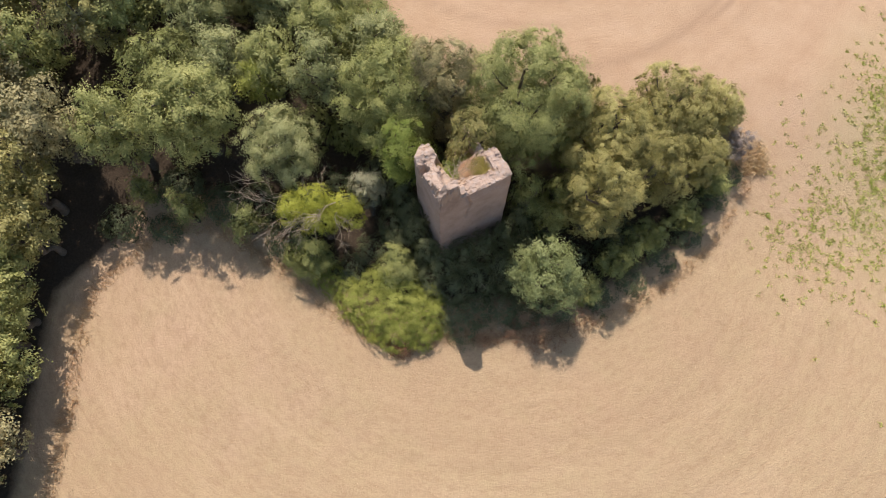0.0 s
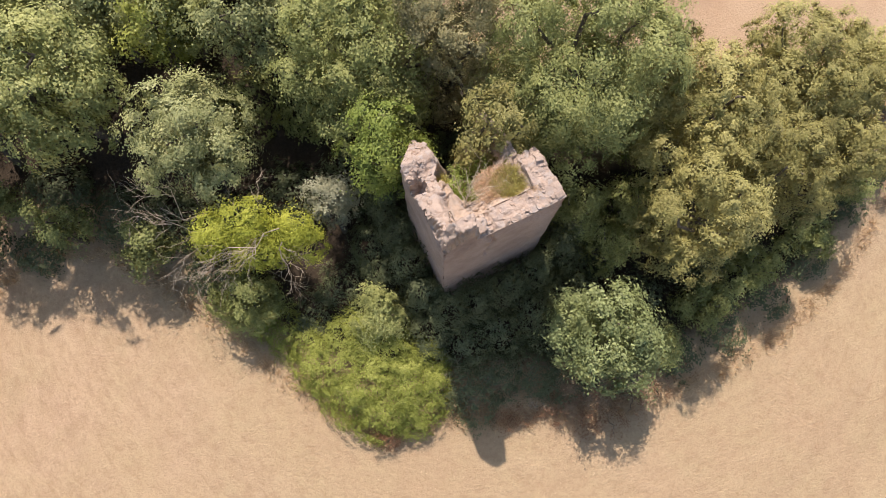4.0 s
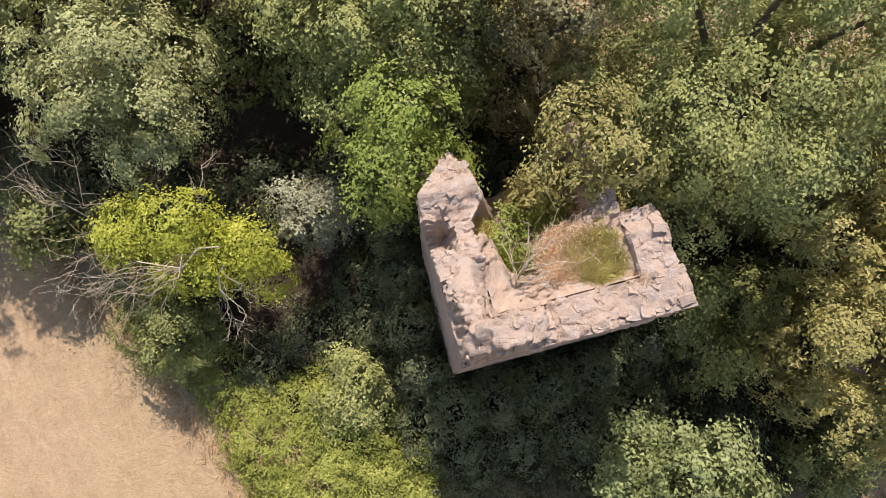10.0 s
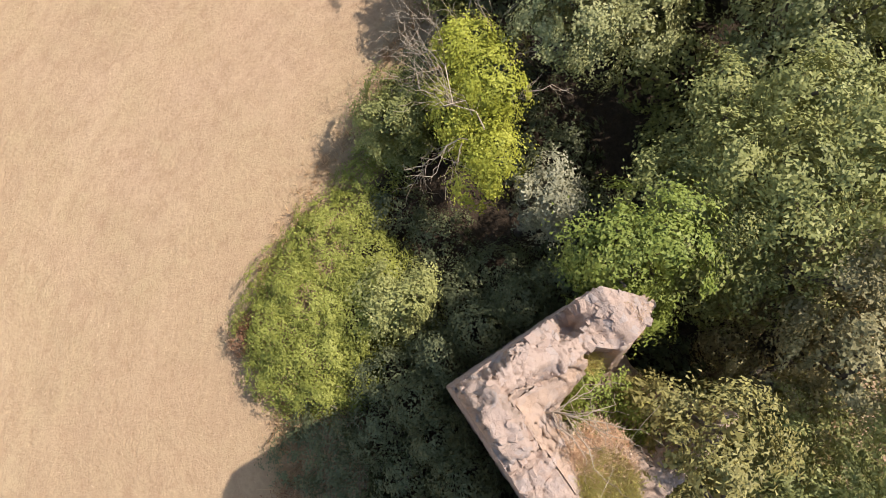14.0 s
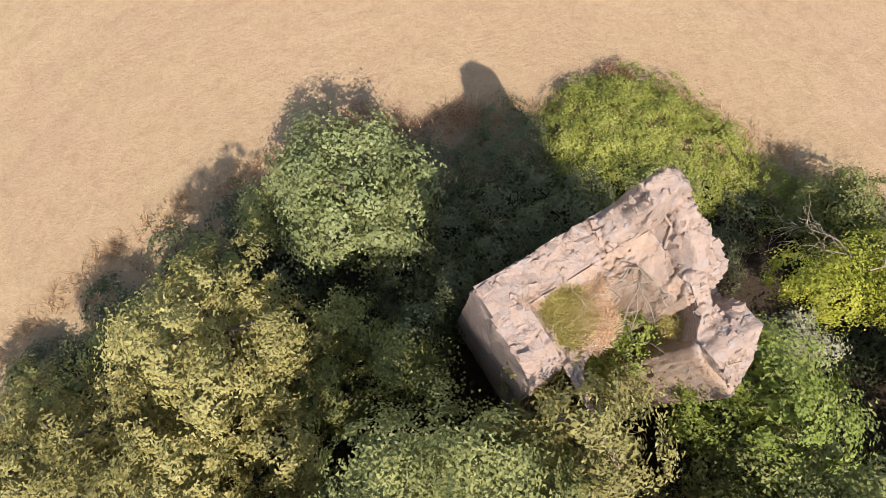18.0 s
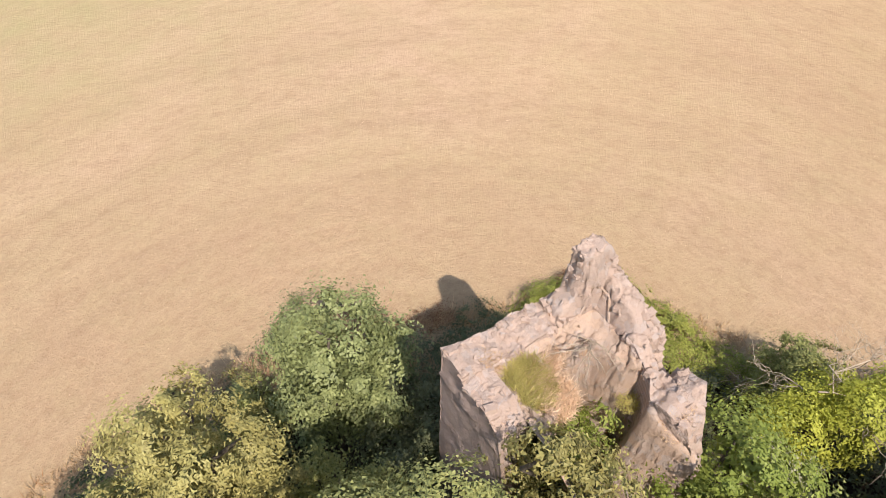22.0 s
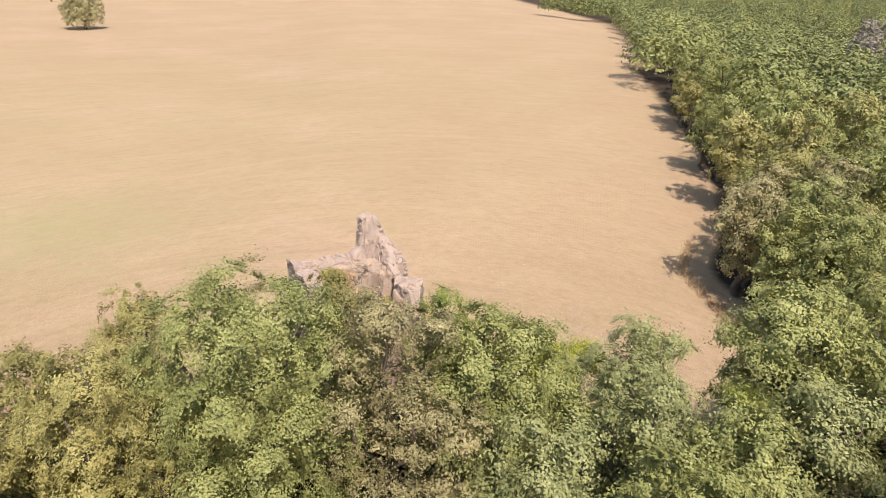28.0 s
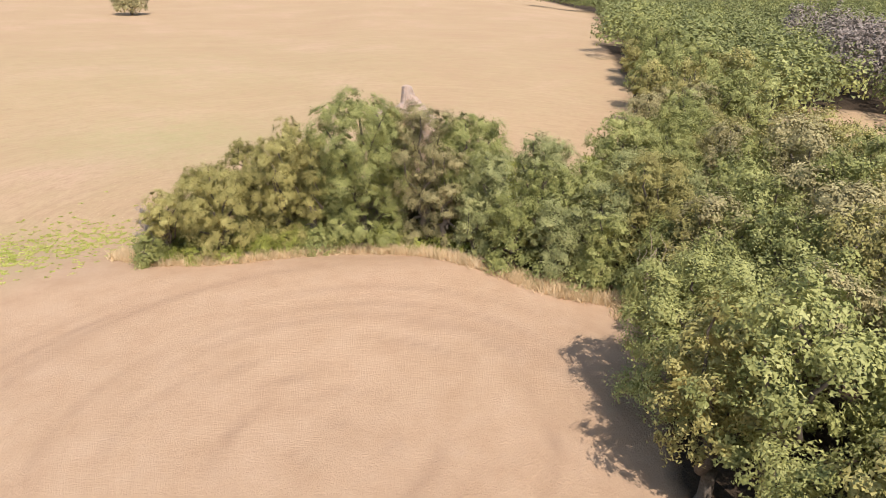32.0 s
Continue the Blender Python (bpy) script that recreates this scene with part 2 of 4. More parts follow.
def ground_material():
    """Dry straw field; the mesh's own litter value tells darkened woodland floor from field, 'weed' the greener sward.
    """
    m, t, b = nodes_of("dry_field", 0.95, 0.1)
    v = coords(t)
    big, mid, fine = noise_tex(t, 0.035, 5.0, 0.6, v), noise_tex(t, 0.35, 6.0, 0.65, v), noise_tex(t, 6.0, 7.0, 0.75, v)
    # straw lies along the harvester's rounds: 'ring' counts across them, 'turn_a' and 'turn_b' go round with them
    comb = t.nodes.new("ShaderNodeCombineXYZ")
    for k, name in enumerate(("turn_a", "turn_b", "ring")):
        at = t.nodes.new("ShaderNodeAttribute")
        at.attribute_name = name
        t.links.new(at.outputs["Fac"], comb.inputs[k])

    def rows_tex(sx, sy, detail, rough):
        row = t.nodes.new("ShaderNodeMapping")
        row.inputs["Scale"].default_value = (sx, sx, sy)
        t.links.new(comb.outputs[0], row.inputs["Vector"])
        return noise_tex(t, 1.0, detail, rough, row.outputs[0], 0.35)

    lines, lines2 = rows_tex(0.95, 2.3, 6.0, 0.75), rows_tex(0.12, 0.7, 5.0, 0.65)
    blot = noise_tex(t, 1.3, 5.0, 0.7, v)
    c = ramp(t, big, [(0.3, (0.45, 0.305, 0.183)), (0.5, (0.465, 0.335, 0.192)), (0.68, (0.52, 0.358, 0.23))])
    c = mix(t, calc(t, "MULTIPLY", calc(t, "SUBTRACT", mid, 0.45), 1.4, True), c, (0.445, 0.35, 0.185))
    c = mix(t, calc(t, "MULTIPLY", calc(t, "SUBTRACT", 0.54, lines), 3.0, True), c, (0.35, 0.225, 0.13))
    c = mix(t, calc(t, "MULTIPLY", calc(t, "SUBTRACT", 0.52, blot), 2.2, True), c, (0.42, 0.29, 0.165))
    c = mix(t, calc(t, "MULTIPLY", calc(t, "SUBTRACT", lines2, 0.5), 1.3, True), c, (0.56, 0.41, 0.25))
    c = mix(t, calc(t, "MULTIPLY", calc(t, "SUBTRACT", 0.52, fine), 2.4, True), c, (0.3, 0.195, 0.11))
    at = t.nodes.new("ShaderNodeAttribute")
    at.attribute_name = "bare"
    soil = ramp(t, mid, [(0.25, (0.43, 0.277, 0.168)), (0.5, (0.49, 0.33, 0.208)), (0.75, (0.53, 0.365, 0.242))])
    c = mix(t, calc(t, "MULTIPLY", at.outputs["Fac"], 0.72), c, soil)
    at = t.nodes.new("ShaderNodeAttribute")
    at.attribute_name = "track"
    c = mix(t, calc(t, "MULTIPLY", at.outputs["Fac"], calc(t, "ADD", calc(t, "MULTIPLY", mid, 0.9), 0.1), True), c, (0.29, 0.185, 0.115))
    at = t.nodes.new("ShaderNodeAttribute")
    at.attribute_name = "weed"
    c = mix(t, calc(t, "MULTIPLY", at.outputs["Fac"], calc(t, "MULTIPLY", mid, 1.3), True), c, (0.36, 0.33, 0.15))
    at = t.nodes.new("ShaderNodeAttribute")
    at.attribute_name = "litter_shade"
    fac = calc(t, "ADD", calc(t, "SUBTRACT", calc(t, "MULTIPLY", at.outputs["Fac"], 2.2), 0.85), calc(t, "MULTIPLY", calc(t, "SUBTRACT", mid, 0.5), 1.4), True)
    # leaf litter kept nearly black, with the trees' shade put into its colour
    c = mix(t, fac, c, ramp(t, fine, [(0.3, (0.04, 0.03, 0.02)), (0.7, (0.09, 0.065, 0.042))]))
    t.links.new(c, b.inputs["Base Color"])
    bump(t, b, calc(t, "ADD", fine, calc(t, "MULTIPLY", calc(t, "ADD", lines, lines2), 0.6)), 0.75, 0.14)
    return m


GROUND = ground_material()


# ---- mesh helpers ----
def quads(name, verts, count, material):
    """A mesh of loose faces, three or four vertices each."""
    me = bpy.data.meshes.new(name)
    k = verts.shape[1]
    me.vertices.add(k * count)
    me.vertices.foreach_set("co", np.ascontiguousarray(verts, dtype=np.float32).ravel())
    me.loops.add(k * count)
    me.loops.foreach_set("vertex_index", np.arange(k * count, dtype=np.int32))
    me.polygons.add(count)
    me.polygons.foreach_set("loop_start", np.arange(0, k * count, k, dtype=np.int32))
    me.materials.append(material)
    me.update(calc_edges=True)
    return me


def sheet(name, pts, material, smooth=True):
    """A mesh from a grid of points (rows, columns, 3)."""
    r, c = pts.shape[:2]
    i = np.arange(r * c).reshape(r, c)
    f = np.stack([i[:-1, :-1], i[:-1, 1:], i[1:, 1:], i[1:, :-1]], -1).reshape(-1, 4)
    me = bpy.data.meshes.new(name)
    me.from_pydata(pts.reshape(-1, 3).tolist(), [], f.tolist())
    me.materials.append(material)
    if smooth:
        me.polygons.foreach_set("use_smooth", [True] * len(me.polygons))
    me.update()
    return me


def part(name, data, parent, label=""):
    ob = new(name, data)
    ob.parent = parent
    return tagged(ob, label)


def thing(name, place, label, category, group="", turn=0.0):
    ob = new(name)
    ob.empty_display_size = 0.3
    ob.matrix_basis = pose(*place, 0, 0, turn)
    return tagged(ob, label, category, group)


def unit(a):
    return a / np.maximum(np.linalg.norm(a, axis=-1, keepdims=True), 1e-6)


def leaves(rng, at, out, length, width, up=0.15, jitter=0.3):
    """One pointed leaf at each place, facing out and up."""
    n = len(at)
    nor = unit(out + np.array([0, 0, up]) + rng.normal(0, jitter, (n, 3)))
    along = unit(np.cross(nor, rng.normal(0, 1, (n, 3))))
    side = np.cross(nor, along)
    ln = (length * rng.uniform(0.65, 1.3, n))[:, None]
    wd = (width * rng.uniform(0.7, 1.25, n))[:, None]
    v = np.stack([at - along * ln * 0.5 + side * wd * 0.5, at - along * ln * 0.5 - side * wd * 0.5, at + along * ln * 0.5], 1)
    return v


def tube(path, radii, sides=6):
    """Rings of points round a bent line, as faces for from_pydata."""
    verts, faces = [], []
    path = [Vector(p) for p in path]
    for k, p in enumerate(path):
        d = (path[min(k + 1, len(path) - 1)] - path[max(k - 1, 0)]).normalized()
        a = d.orthogonal().normalized()
        b = d.cross(a)
        for s in range(sides):
            w = 2 * math.pi * s / sides
            verts.append(p + (a * math.cos(w) + b * math.sin(w)) * radii[k])
        if k:
            o = len(verts) - 2 * sides
            faces += [(o + s, o + (s + 1) % sides, o + sides + (s + 1) % sides, o + sides + s) for s in range(sides)]
    return verts, faces


def tubes(name, lines, material, sides=6):
    """One mesh of several bent, tapered rods: (path, radii) each."""
    vv, ff = [], []
    for path, radii in lines:
        v, f = tube(path, radii, sides)
        ff += [tuple(i + len(vv) for i in q) for q in f]
        vv += v
    me = bpy.data.meshes.new(name)
    me.from_pydata(vv, [], ff)
    me.materials.append(material)
    me.polygons.foreach_set("use_smooth", [True] * len(me.polygons))
    me.update()
    return me


def bent(rng, a, b, sag, steps=5):
    """A crooked line from a to b."""
    a, b = np.array(a, float), np.array(b, float)
    s = np.linspace(0, 1, steps)[:, None]
    line = a + (b - a) * s
    line += np.sin(s * math.pi) * np.array([0, 0, sag])
    line[1:-1] += rng.normal(0, np.linalg.norm(b - a) * 0.05, (steps - 2, 3))
    return line


def height(x, y):
    """The lie of the land: level round the tower, rising a little to the north and far to the south."""
    x, y = np.asarray(x, float), np.asarray(y, float)
    s = lambda a, lo, hi: (lambda q: q * q * (3 - 2 * q))(np.clip((a - lo) / (hi - lo), 0, 1))
    h = 3.2 * s(y, 17, 37) * s(-x, -40, 5) + 2.2 * s(y, 17, 35) * (1 - s(-x, -40, 5))
    h = h + 2.0 * s(-y, -4, 30) * s(-x, -25, 10) + 2.2 * s(-y, 10, 80)
    h = h - 7.0 * s(-x, 60, 160)
    return h + 0.12 * np.sin(x * 0.21) * np.cos(y * 0.17)


def west_edge(y):
    """How far west the fields reach, by the wood's edge."""
    return np.interp(y, [-300, -255, -134, -90, -44, -22, -11, -4, 8, 14, 20, 28, 36, 44, 48, 52, 61, 70, 80, 110],
                    [-135, -122, -79, -60, -48.5, -40.5, -35.5, -30.4, -29.9, -29.6, -24, -20, -17, -14.5, -12, -10, -5.5, -3, -1.5, -0.5])


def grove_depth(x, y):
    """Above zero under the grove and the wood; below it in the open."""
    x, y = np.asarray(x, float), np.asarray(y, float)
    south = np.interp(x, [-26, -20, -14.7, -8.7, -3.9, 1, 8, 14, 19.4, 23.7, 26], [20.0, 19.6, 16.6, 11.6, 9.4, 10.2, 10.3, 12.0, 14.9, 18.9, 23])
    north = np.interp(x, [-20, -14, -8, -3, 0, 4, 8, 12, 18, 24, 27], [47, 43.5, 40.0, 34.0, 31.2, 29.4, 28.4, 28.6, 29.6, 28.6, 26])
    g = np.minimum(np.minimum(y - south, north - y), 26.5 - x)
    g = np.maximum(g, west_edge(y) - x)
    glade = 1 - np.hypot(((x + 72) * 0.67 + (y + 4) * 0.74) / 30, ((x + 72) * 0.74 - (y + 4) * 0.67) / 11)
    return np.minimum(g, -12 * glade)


# ---- ground ----
def lines_of(lo, hi, near_lo, near_hi, step):
    near = np.arange(near_lo, near_hi + step / 2, step)
    far_lo = near_lo - np.geomspace(step, near_lo - lo, 26)
    far_hi = near_hi + np.geomspace(step, hi - near_hi, 26)
    return np.concatenate([far_lo[::-1], near, far_hi])


def make_ground():
    xs, ys = lines_of(-2500, 2500, -50, 50, 0.7), lines_of(-2500, 2500, -30, 95, 0.7)
    x, y = np.meshgrid(xs, ys)
    z = height(x, y)
    # tracks left by a harvester turning round the northern field
    rng = np.random.default_rng(17)
    a, r = np.arctan2(y - 57, x - 8), np.hypot(x - 8, (y - 57) / 0.97)
    track = np.zeros_like(x)
    for k in range(34):
        q = rng.uniform(2.0, 30.0)
        mid, half = rng.uniform(-math.pi, math.pi), rng.uniform(0.25, 1.0)
        way = np.abs((a - mid + math.pi) % (2 * math.pi) - math.pi)
        track += np.exp(-(((r - q - 0.5 * np.sin(2 * a + q)) / rng.uniform(0.22, 0.55)) ** 2)) * rng.uniform(0.35, 0.95) * np.clip(1.2 * (1 - way / half), 0, 1)
    for q, w in ((16.2, 0.45), (14.4, 0.5)):
        track += np.exp(-(((r - q) / w) ** 2)) * 0.6 * np.clip(np.cos(a + 1.9), 0, 1)
    track *= (y > 30)
    rs = np.hypot(x - 4, (y - 22) / 0.9)
    for q in (22.5, 24.4, 29.0, 31.0, 37.5, 39.4):
        track += np.exp(-(((rs - q) / 0.35) ** 2)) * 0.34 * (y < 12)
    north = np.clip((y - 20) / 16, 0, 1)
    ring = rs * (1 - north) + r * north
    b = np.arctan2(x - 4, 22 - y)
    turn_a = 30 * np.sin(b) * (1 - north) + 14 * np.cos(a) * north
    turn_b = 30 * np.cos(b) * (1 - north) + 14 * np.sin(a) * north
    z -= 0.05 * track
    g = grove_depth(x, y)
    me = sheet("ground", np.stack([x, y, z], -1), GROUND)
    for name, vals in (("bare", np.clip((y - 26 + 0.15 * x) / 8, 0, 1)), ("track", np.clip(track, 0, 1)), ("ring", ring), ("turn_a", turn_a), ("turn_b", turn_b), ("litter_shade", np.clip((g - 2.4) / 2.5 + 0.3, 0, 1)),
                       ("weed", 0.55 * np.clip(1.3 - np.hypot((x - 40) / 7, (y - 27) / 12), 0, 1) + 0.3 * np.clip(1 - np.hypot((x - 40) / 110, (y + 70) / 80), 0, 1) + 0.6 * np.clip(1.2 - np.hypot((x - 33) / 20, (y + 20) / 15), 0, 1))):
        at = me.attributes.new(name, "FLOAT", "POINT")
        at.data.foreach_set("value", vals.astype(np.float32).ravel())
    tagged(new("ground", me), "dry straw-coloured stubble field with worn tracks", "ground", kind="structure")


make_ground()

# ---- ruined tower ----
TOWER_X, TOWER_Y, TOWER_TURN = -0.28, 16.99, 25.6
TU, TV, EU = 5.5, 5.6, 4.6


def wall_wide(v):
    """Inner edge of the wall with the torn end."""
    return np.interp(v, [0, 1.0, 3.0, 3.4, 3.8, 4.2, 4.6, 5.0, 5.6], [1.1, 1.1, 1.08, 1.12, 1.45, 1.5, 1.42, 1.25, 1.15])


def wall_out(v):
    """Outer edge of that wall: its far corner has broken away."""
    return np.interp(v, [0, 4.3, 4.6, 4.9, 5.2, 5.6], [0, 0, 0.3, 0.6, 0.8, 0.85])


def ragged(u, v):
    return 0.06 * np.sin(u * 9.0 + 1.0) * np.sin(v * 8.0 + 2.0) + 0.05 * np.sin(u * 17.0 + v * 21.0)


def corner_head(u, v):
    """The stub of masonry left standing near the corner: blunt on top, steep to the field, gentle along the torn wall."""
    r = 0.45 * ragged(u, v)
    fall = 2.3 * np.clip(0.66 + r - u, 0, 3) + 8.0 * np.clip(u - 1.42 + r, 0, 3) + 9.0 * np.clip(0.14 + r - v, 0, 3) + 5.0 * np.clip(v - 0.62 + r, 0, 3)
    return 15.05 - fall


def facing_cap(u, v):
    """The outer facing has fallen at the high corner: the core rises a little way behind it."""
    e = np.minimum(u, v) + ragged(u, v)
    return np.where(np.maximum(u, v) < 2.6, 13.0 + 5.0 * np.clip(e - 0.08, 0, 1), 99.0)


def inner_drop(u, v):
    """How far the masonry falls away inside the corner."""
    return 3.2 * np.clip((2.4 - np.maximum(u, v)) / 0.9, 0, 1) * np.clip(np.minimum(u, v) - 0.7, 0, 0.5)


def crown_south(u, v):
    top = np.interp(u, [0, 0.5, 1.5, 1.65, 2.1, 2.25, 2.45, 3.6, 4.8, 5.5], [13.5, 13.9, 13.7, 13.4, 13.1, 12.8, 13.05, 12.95, 13.1, 13.4])
    return np.maximum(np.maximum(np.minimum(top - inner_drop(u, v), facing_cap(u, v)), corner_head(u, v)), 12.3)


def crown_west(u, v):
    top = np.interp(v, [0, 0.4, 1.0, 1.7, 2.5, 3.0, 3.7, 4.3, 4.9, 5.2, 5.6], [13.5, 14.0, 13.95, 13.6, 13.15, 12.8, 12.45, 12.75, 12.5, 11.9, 11.0])
    gap = 1.15 * np.exp(-(((v - 3.15) / 0.36) ** 4)) * np.clip((0.66 - u) / 0.12, 0, 1)
    return np.maximum(np.maximum(np.minimum(top - gap - inner_drop(u, v), facing_cap(u, v)), corner_head(u, v)), np.where(v < 2.6, 12.42, 10.9))


def crown_east(u, v):
    return np.interp(v, [0, 1.0, 2.0, 2.6, 2.9, 3.3, 5.5], [13.2, 13.05, 13.1, 12.75, 11.2, 7.5, 4.0]) + 0 * u


def fill_top(u, v):
    """Vault rubble clinging to the walls, sloping to a hole in the middle."""
    d = np.minimum(np.minimum(u - wall_wide(v), v - 1.0), EU - u)
    ledge = 0.4 + 0.7 * np.exp(-((u - 1.65) ** 2 / 0.5 + (v - 1.3) ** 2 / 0.4)) + 1.5 * np.exp(-((u - 3.85) ** 2 / 0.6 + (v - 1.9) ** 2 / 0.9)) + 0.35 * np.exp(-(((v - 1.2) / 0.5) ** 2))
    ledge = ledge * np.clip((3.4 - v) / 0.8, 0.25, 1)
    d = np.clip(d, 0, 3)
    z = 12.85 - 0.75 * np.minimum(d, ledge) - 5.5 * np.clip(d - ledge, 0, 1.0) - 0.8 * np.clip(d - ledge - 1.0, 0, 2)
    return z - 0.6 * np.clip(v - 3.2, 0, 3) - 2.6 * np.exp(-(((v - 3.45) / 0.35) ** 4)) * np.clip((2.9 - u) / 0.8, 0, 1)


def tower_top(u, v):
    """Height of the broken masonry over the tower's own plan."""
    z = np.where(u < wall_wide(v), crown_west(u, v), np.where(u > EU, crown_east(u, v), fill_top(u, v)))
    return np.where(v < 1.0, np.where((u < 1.1) & (v > u), crown_west(u, v), crown_south(u, v)), z)


def rubble_push(p, amount):
    """Stones, joints and earth as relief: a push for a point on broken masonry."""
    q = Vector(p) * 2.9 + noise.noise_vector(Vector(p) * 1.7) * 0.7
    d, spots = noise.voronoi(q)
    joint = min(1.0, (d[1] - d[0]) * 5.0)
    e, chips = noise.voronoi(Vector(p) * 7.5 + noise.noise_vector(Vector(p) * 3.1) * 0.5)
    chip = min(1.0, (e[1] - e[0]) * 4.0) + 0.8 * noise.noise(chips[0] * 5.3)
    bare = min(1.0, max(0.1, 0.4 + 1.7 * noise.noise(Vector(p) * 0.9 + Vector((4, 1, 7)))))
    return amount * bare * (1.1 * joint - 0.75 + 1.1 * noise.noise(spots[0] * 7.1)) + amount * 0.3 * bare * (chip - 0.7) + amount * 0.5 * noise.noise(Vector(p) * 4.0) + amount * 0.16 * noise.noise(Vector(p) * 15.0)


def tower_patch(name, us, vs, top, material, wide=None, out=None):
    """A broken upper surface; us may be shares of a varying width."""
    p = np.zeros((len(vs), len(us), 3))
    for i, v in enumerate(vs):
        for j, u in enumerate(us):
            x = float(out(v)) + u * float(wide(v) - out(v)) if wide else u
            q = Vector((x, v, float(top(x, v))))
            k = rubble_push(q, 0.1)
            p[i, j] = (q.x + 0.25 * k, q.y - 0.25 * k, q.z + k + 0.14 * noise.noise(q * 1.4))
            edge = i in (0, len(vs) - 1) or j in (0, len(us) - 1)
            if not edge:
                # on steep slopes the stones stand out sideways
                du, dv = (float(top(x + 0.05, v)) - q.z) / 0.05, (float(top(x, v + 0.05)) - q.z) / 0.05
                n = Vector((-du, -dv, 1.0)).normalized()
                if n.z < 0.6:
                    p[i, j] = q + n * k + Vector((0, 0, 0.14 * noise.noise(q * 1.4)))
    return sheet(name, p, material)


def tower_face(name, line, inward, top, foot, material, courses=False, crack=False, rows=84):
    """An upright face below a run of plan points, each with its outward way, from foot to the broken top."""
    p = np.zeros((rows, len(line), 3))
    for j, (u, v, nu, nv) in enumerate(line):
        z1 = Vector((u, v, float(top(u, v))))
        k = rubble_push(z1, 0.1)
        peak = z1.z + k + 0.14 * noise.noise(z1 * 1.4)
        low = float(foot(u, v)) if callable(foot) else foot
        s = u if abs(nv) > 0.5 else v
        for i in range(rows):
            r = i / (rows - 1)
            z = low + (peak - low) * r
            q = Vector((u, v, z))
            push = 0.035 * noise.noise(q * 2.2) + 0.05 * noise.noise(q * 0.6) + rubble_push(q, 0.09 if inward else 0.03)
            if not inward:
                push += 0.07 * math.exp(-((z - 12.1) / 0.06) ** 2) - 0.05 * (z > 12.16) - 0.04 * math.exp(-((z - 12.62) / 0.05) ** 2)
            if crack and z > 8.5:
                push -= 0.2 * math.exp(-((s - 2.3 - 0.16 * math.sin(z * 1.9)) / 0.09) ** 2)
            if i == rows - 1:
                push = 0.0
                p[i, j] = (u + 0.25 * k, v - 0.25 * k, z)
            else:
                p[i, j] = (u + nu * push, v + nv * push, z)
    return sheet(name, p, material, smooth=not inward)


def stone_mesh(name, seed, material):
    rng = np.random.default_rng(seed)
    bm = bmesh.new()
    bmesh.ops.create_cube(bm, size=1.0)
    bmesh.ops.subdivide_edges(bm, edges=bm.edges[:], cuts=1, use_grid_fill=True)
    for vert in bm.verts:
        vert.co *= 1.0 - 0.16 * max(0.0, vert.co.length - 0.62)
        vert.co += Vector(rng.normal(0, 0.055, 3))
    me = bpy.data.meshes.new(name)
    bm.to_mesh(me)
    bm.free()
    me.materials.append(material)
    return me


def surface_z(u, v):
    q = Vector((u, v, float(tower_top(u, v))))
    return q.z + rubble_push(q, 0.1) + 0.14 * noise.noise(q * 1.4)


def chip_mesh(name, count, seed, material):
    """Small broken stones bedded in the wall tops and torn faces."""
    rng = np.random.default_rng(seed)
    cube = np.array([(x, y, z) for x in (-0.5, 0.5) for y in (-0.5, 0.5) for z in (-0.5, 0.5)])
    face = np.array([(0, 1, 3, 2), (4, 6, 7, 5), (0, 4, 5, 1), (2, 3, 7, 6), (0, 2, 6, 4), (1, 5, 7, 3)])
    vs, fs = [], []
    while len(vs) < count:
        kind = rng.random()
        if kind < 0.72:
            u, v = rng.uniform(0.03, TU - 0.03), rng.uniform(0.03, TV - 0.1)
            if not (float(wall_out(v)) + 0.03 < u < float(wall_wide(v)) - 0.03 or v < 0.97 or (u > EU + 0.03 and v < 2.7)):
                continue
            at = (u, v, surface_z(u, v) - 0.03)
        elif kind < 0.9:
            v = rng.uniform(1.0, TV - 0.1)
            u = float(wall_wide(v))
            at = (u - 0.01, v, float(crown_west(u, v)) - rng.uniform(0, 2.6))
        else:
            u = rng.uniform(0.87, 1.13)
            at = (u, TV, float(crown_west(u, TV)) - rng.uniform(0, 3.0))
        size = (0.04 + 0.16 * rng.random() ** 3) * np.array([rng.uniform(0.9, 1.7), rng.uniform(0.8, 1.2), rng.uniform(0.4, 0.7)])
        p = (cube * rng.uniform(0.75, 1.0, (8, 3)) + rng.normal(0, 0.07, (8, 3))) * size
        turn = Matrix.Rotation(rng.uniform(0, 6.28), 3, "Z") @ Matrix.Rotation(rng.normal(0, 0.35), 3, "X") @ Matrix.Rotation(rng.normal(0, 0.35), 3, "Y")
        fs.append(face + 8 * len(vs))
        vs.append(p @ np.array(turn).T + np.array(at))
    me = bpy.data.meshes.new(name)
    me.from_pydata(np.concatenate(vs).tolist(), [], np.concatenate(fs).tolist())
    me.materials.append(material)
    me.update()
    return me


def tower_top_south(u, v):
    return crown_south(u, 0.999)


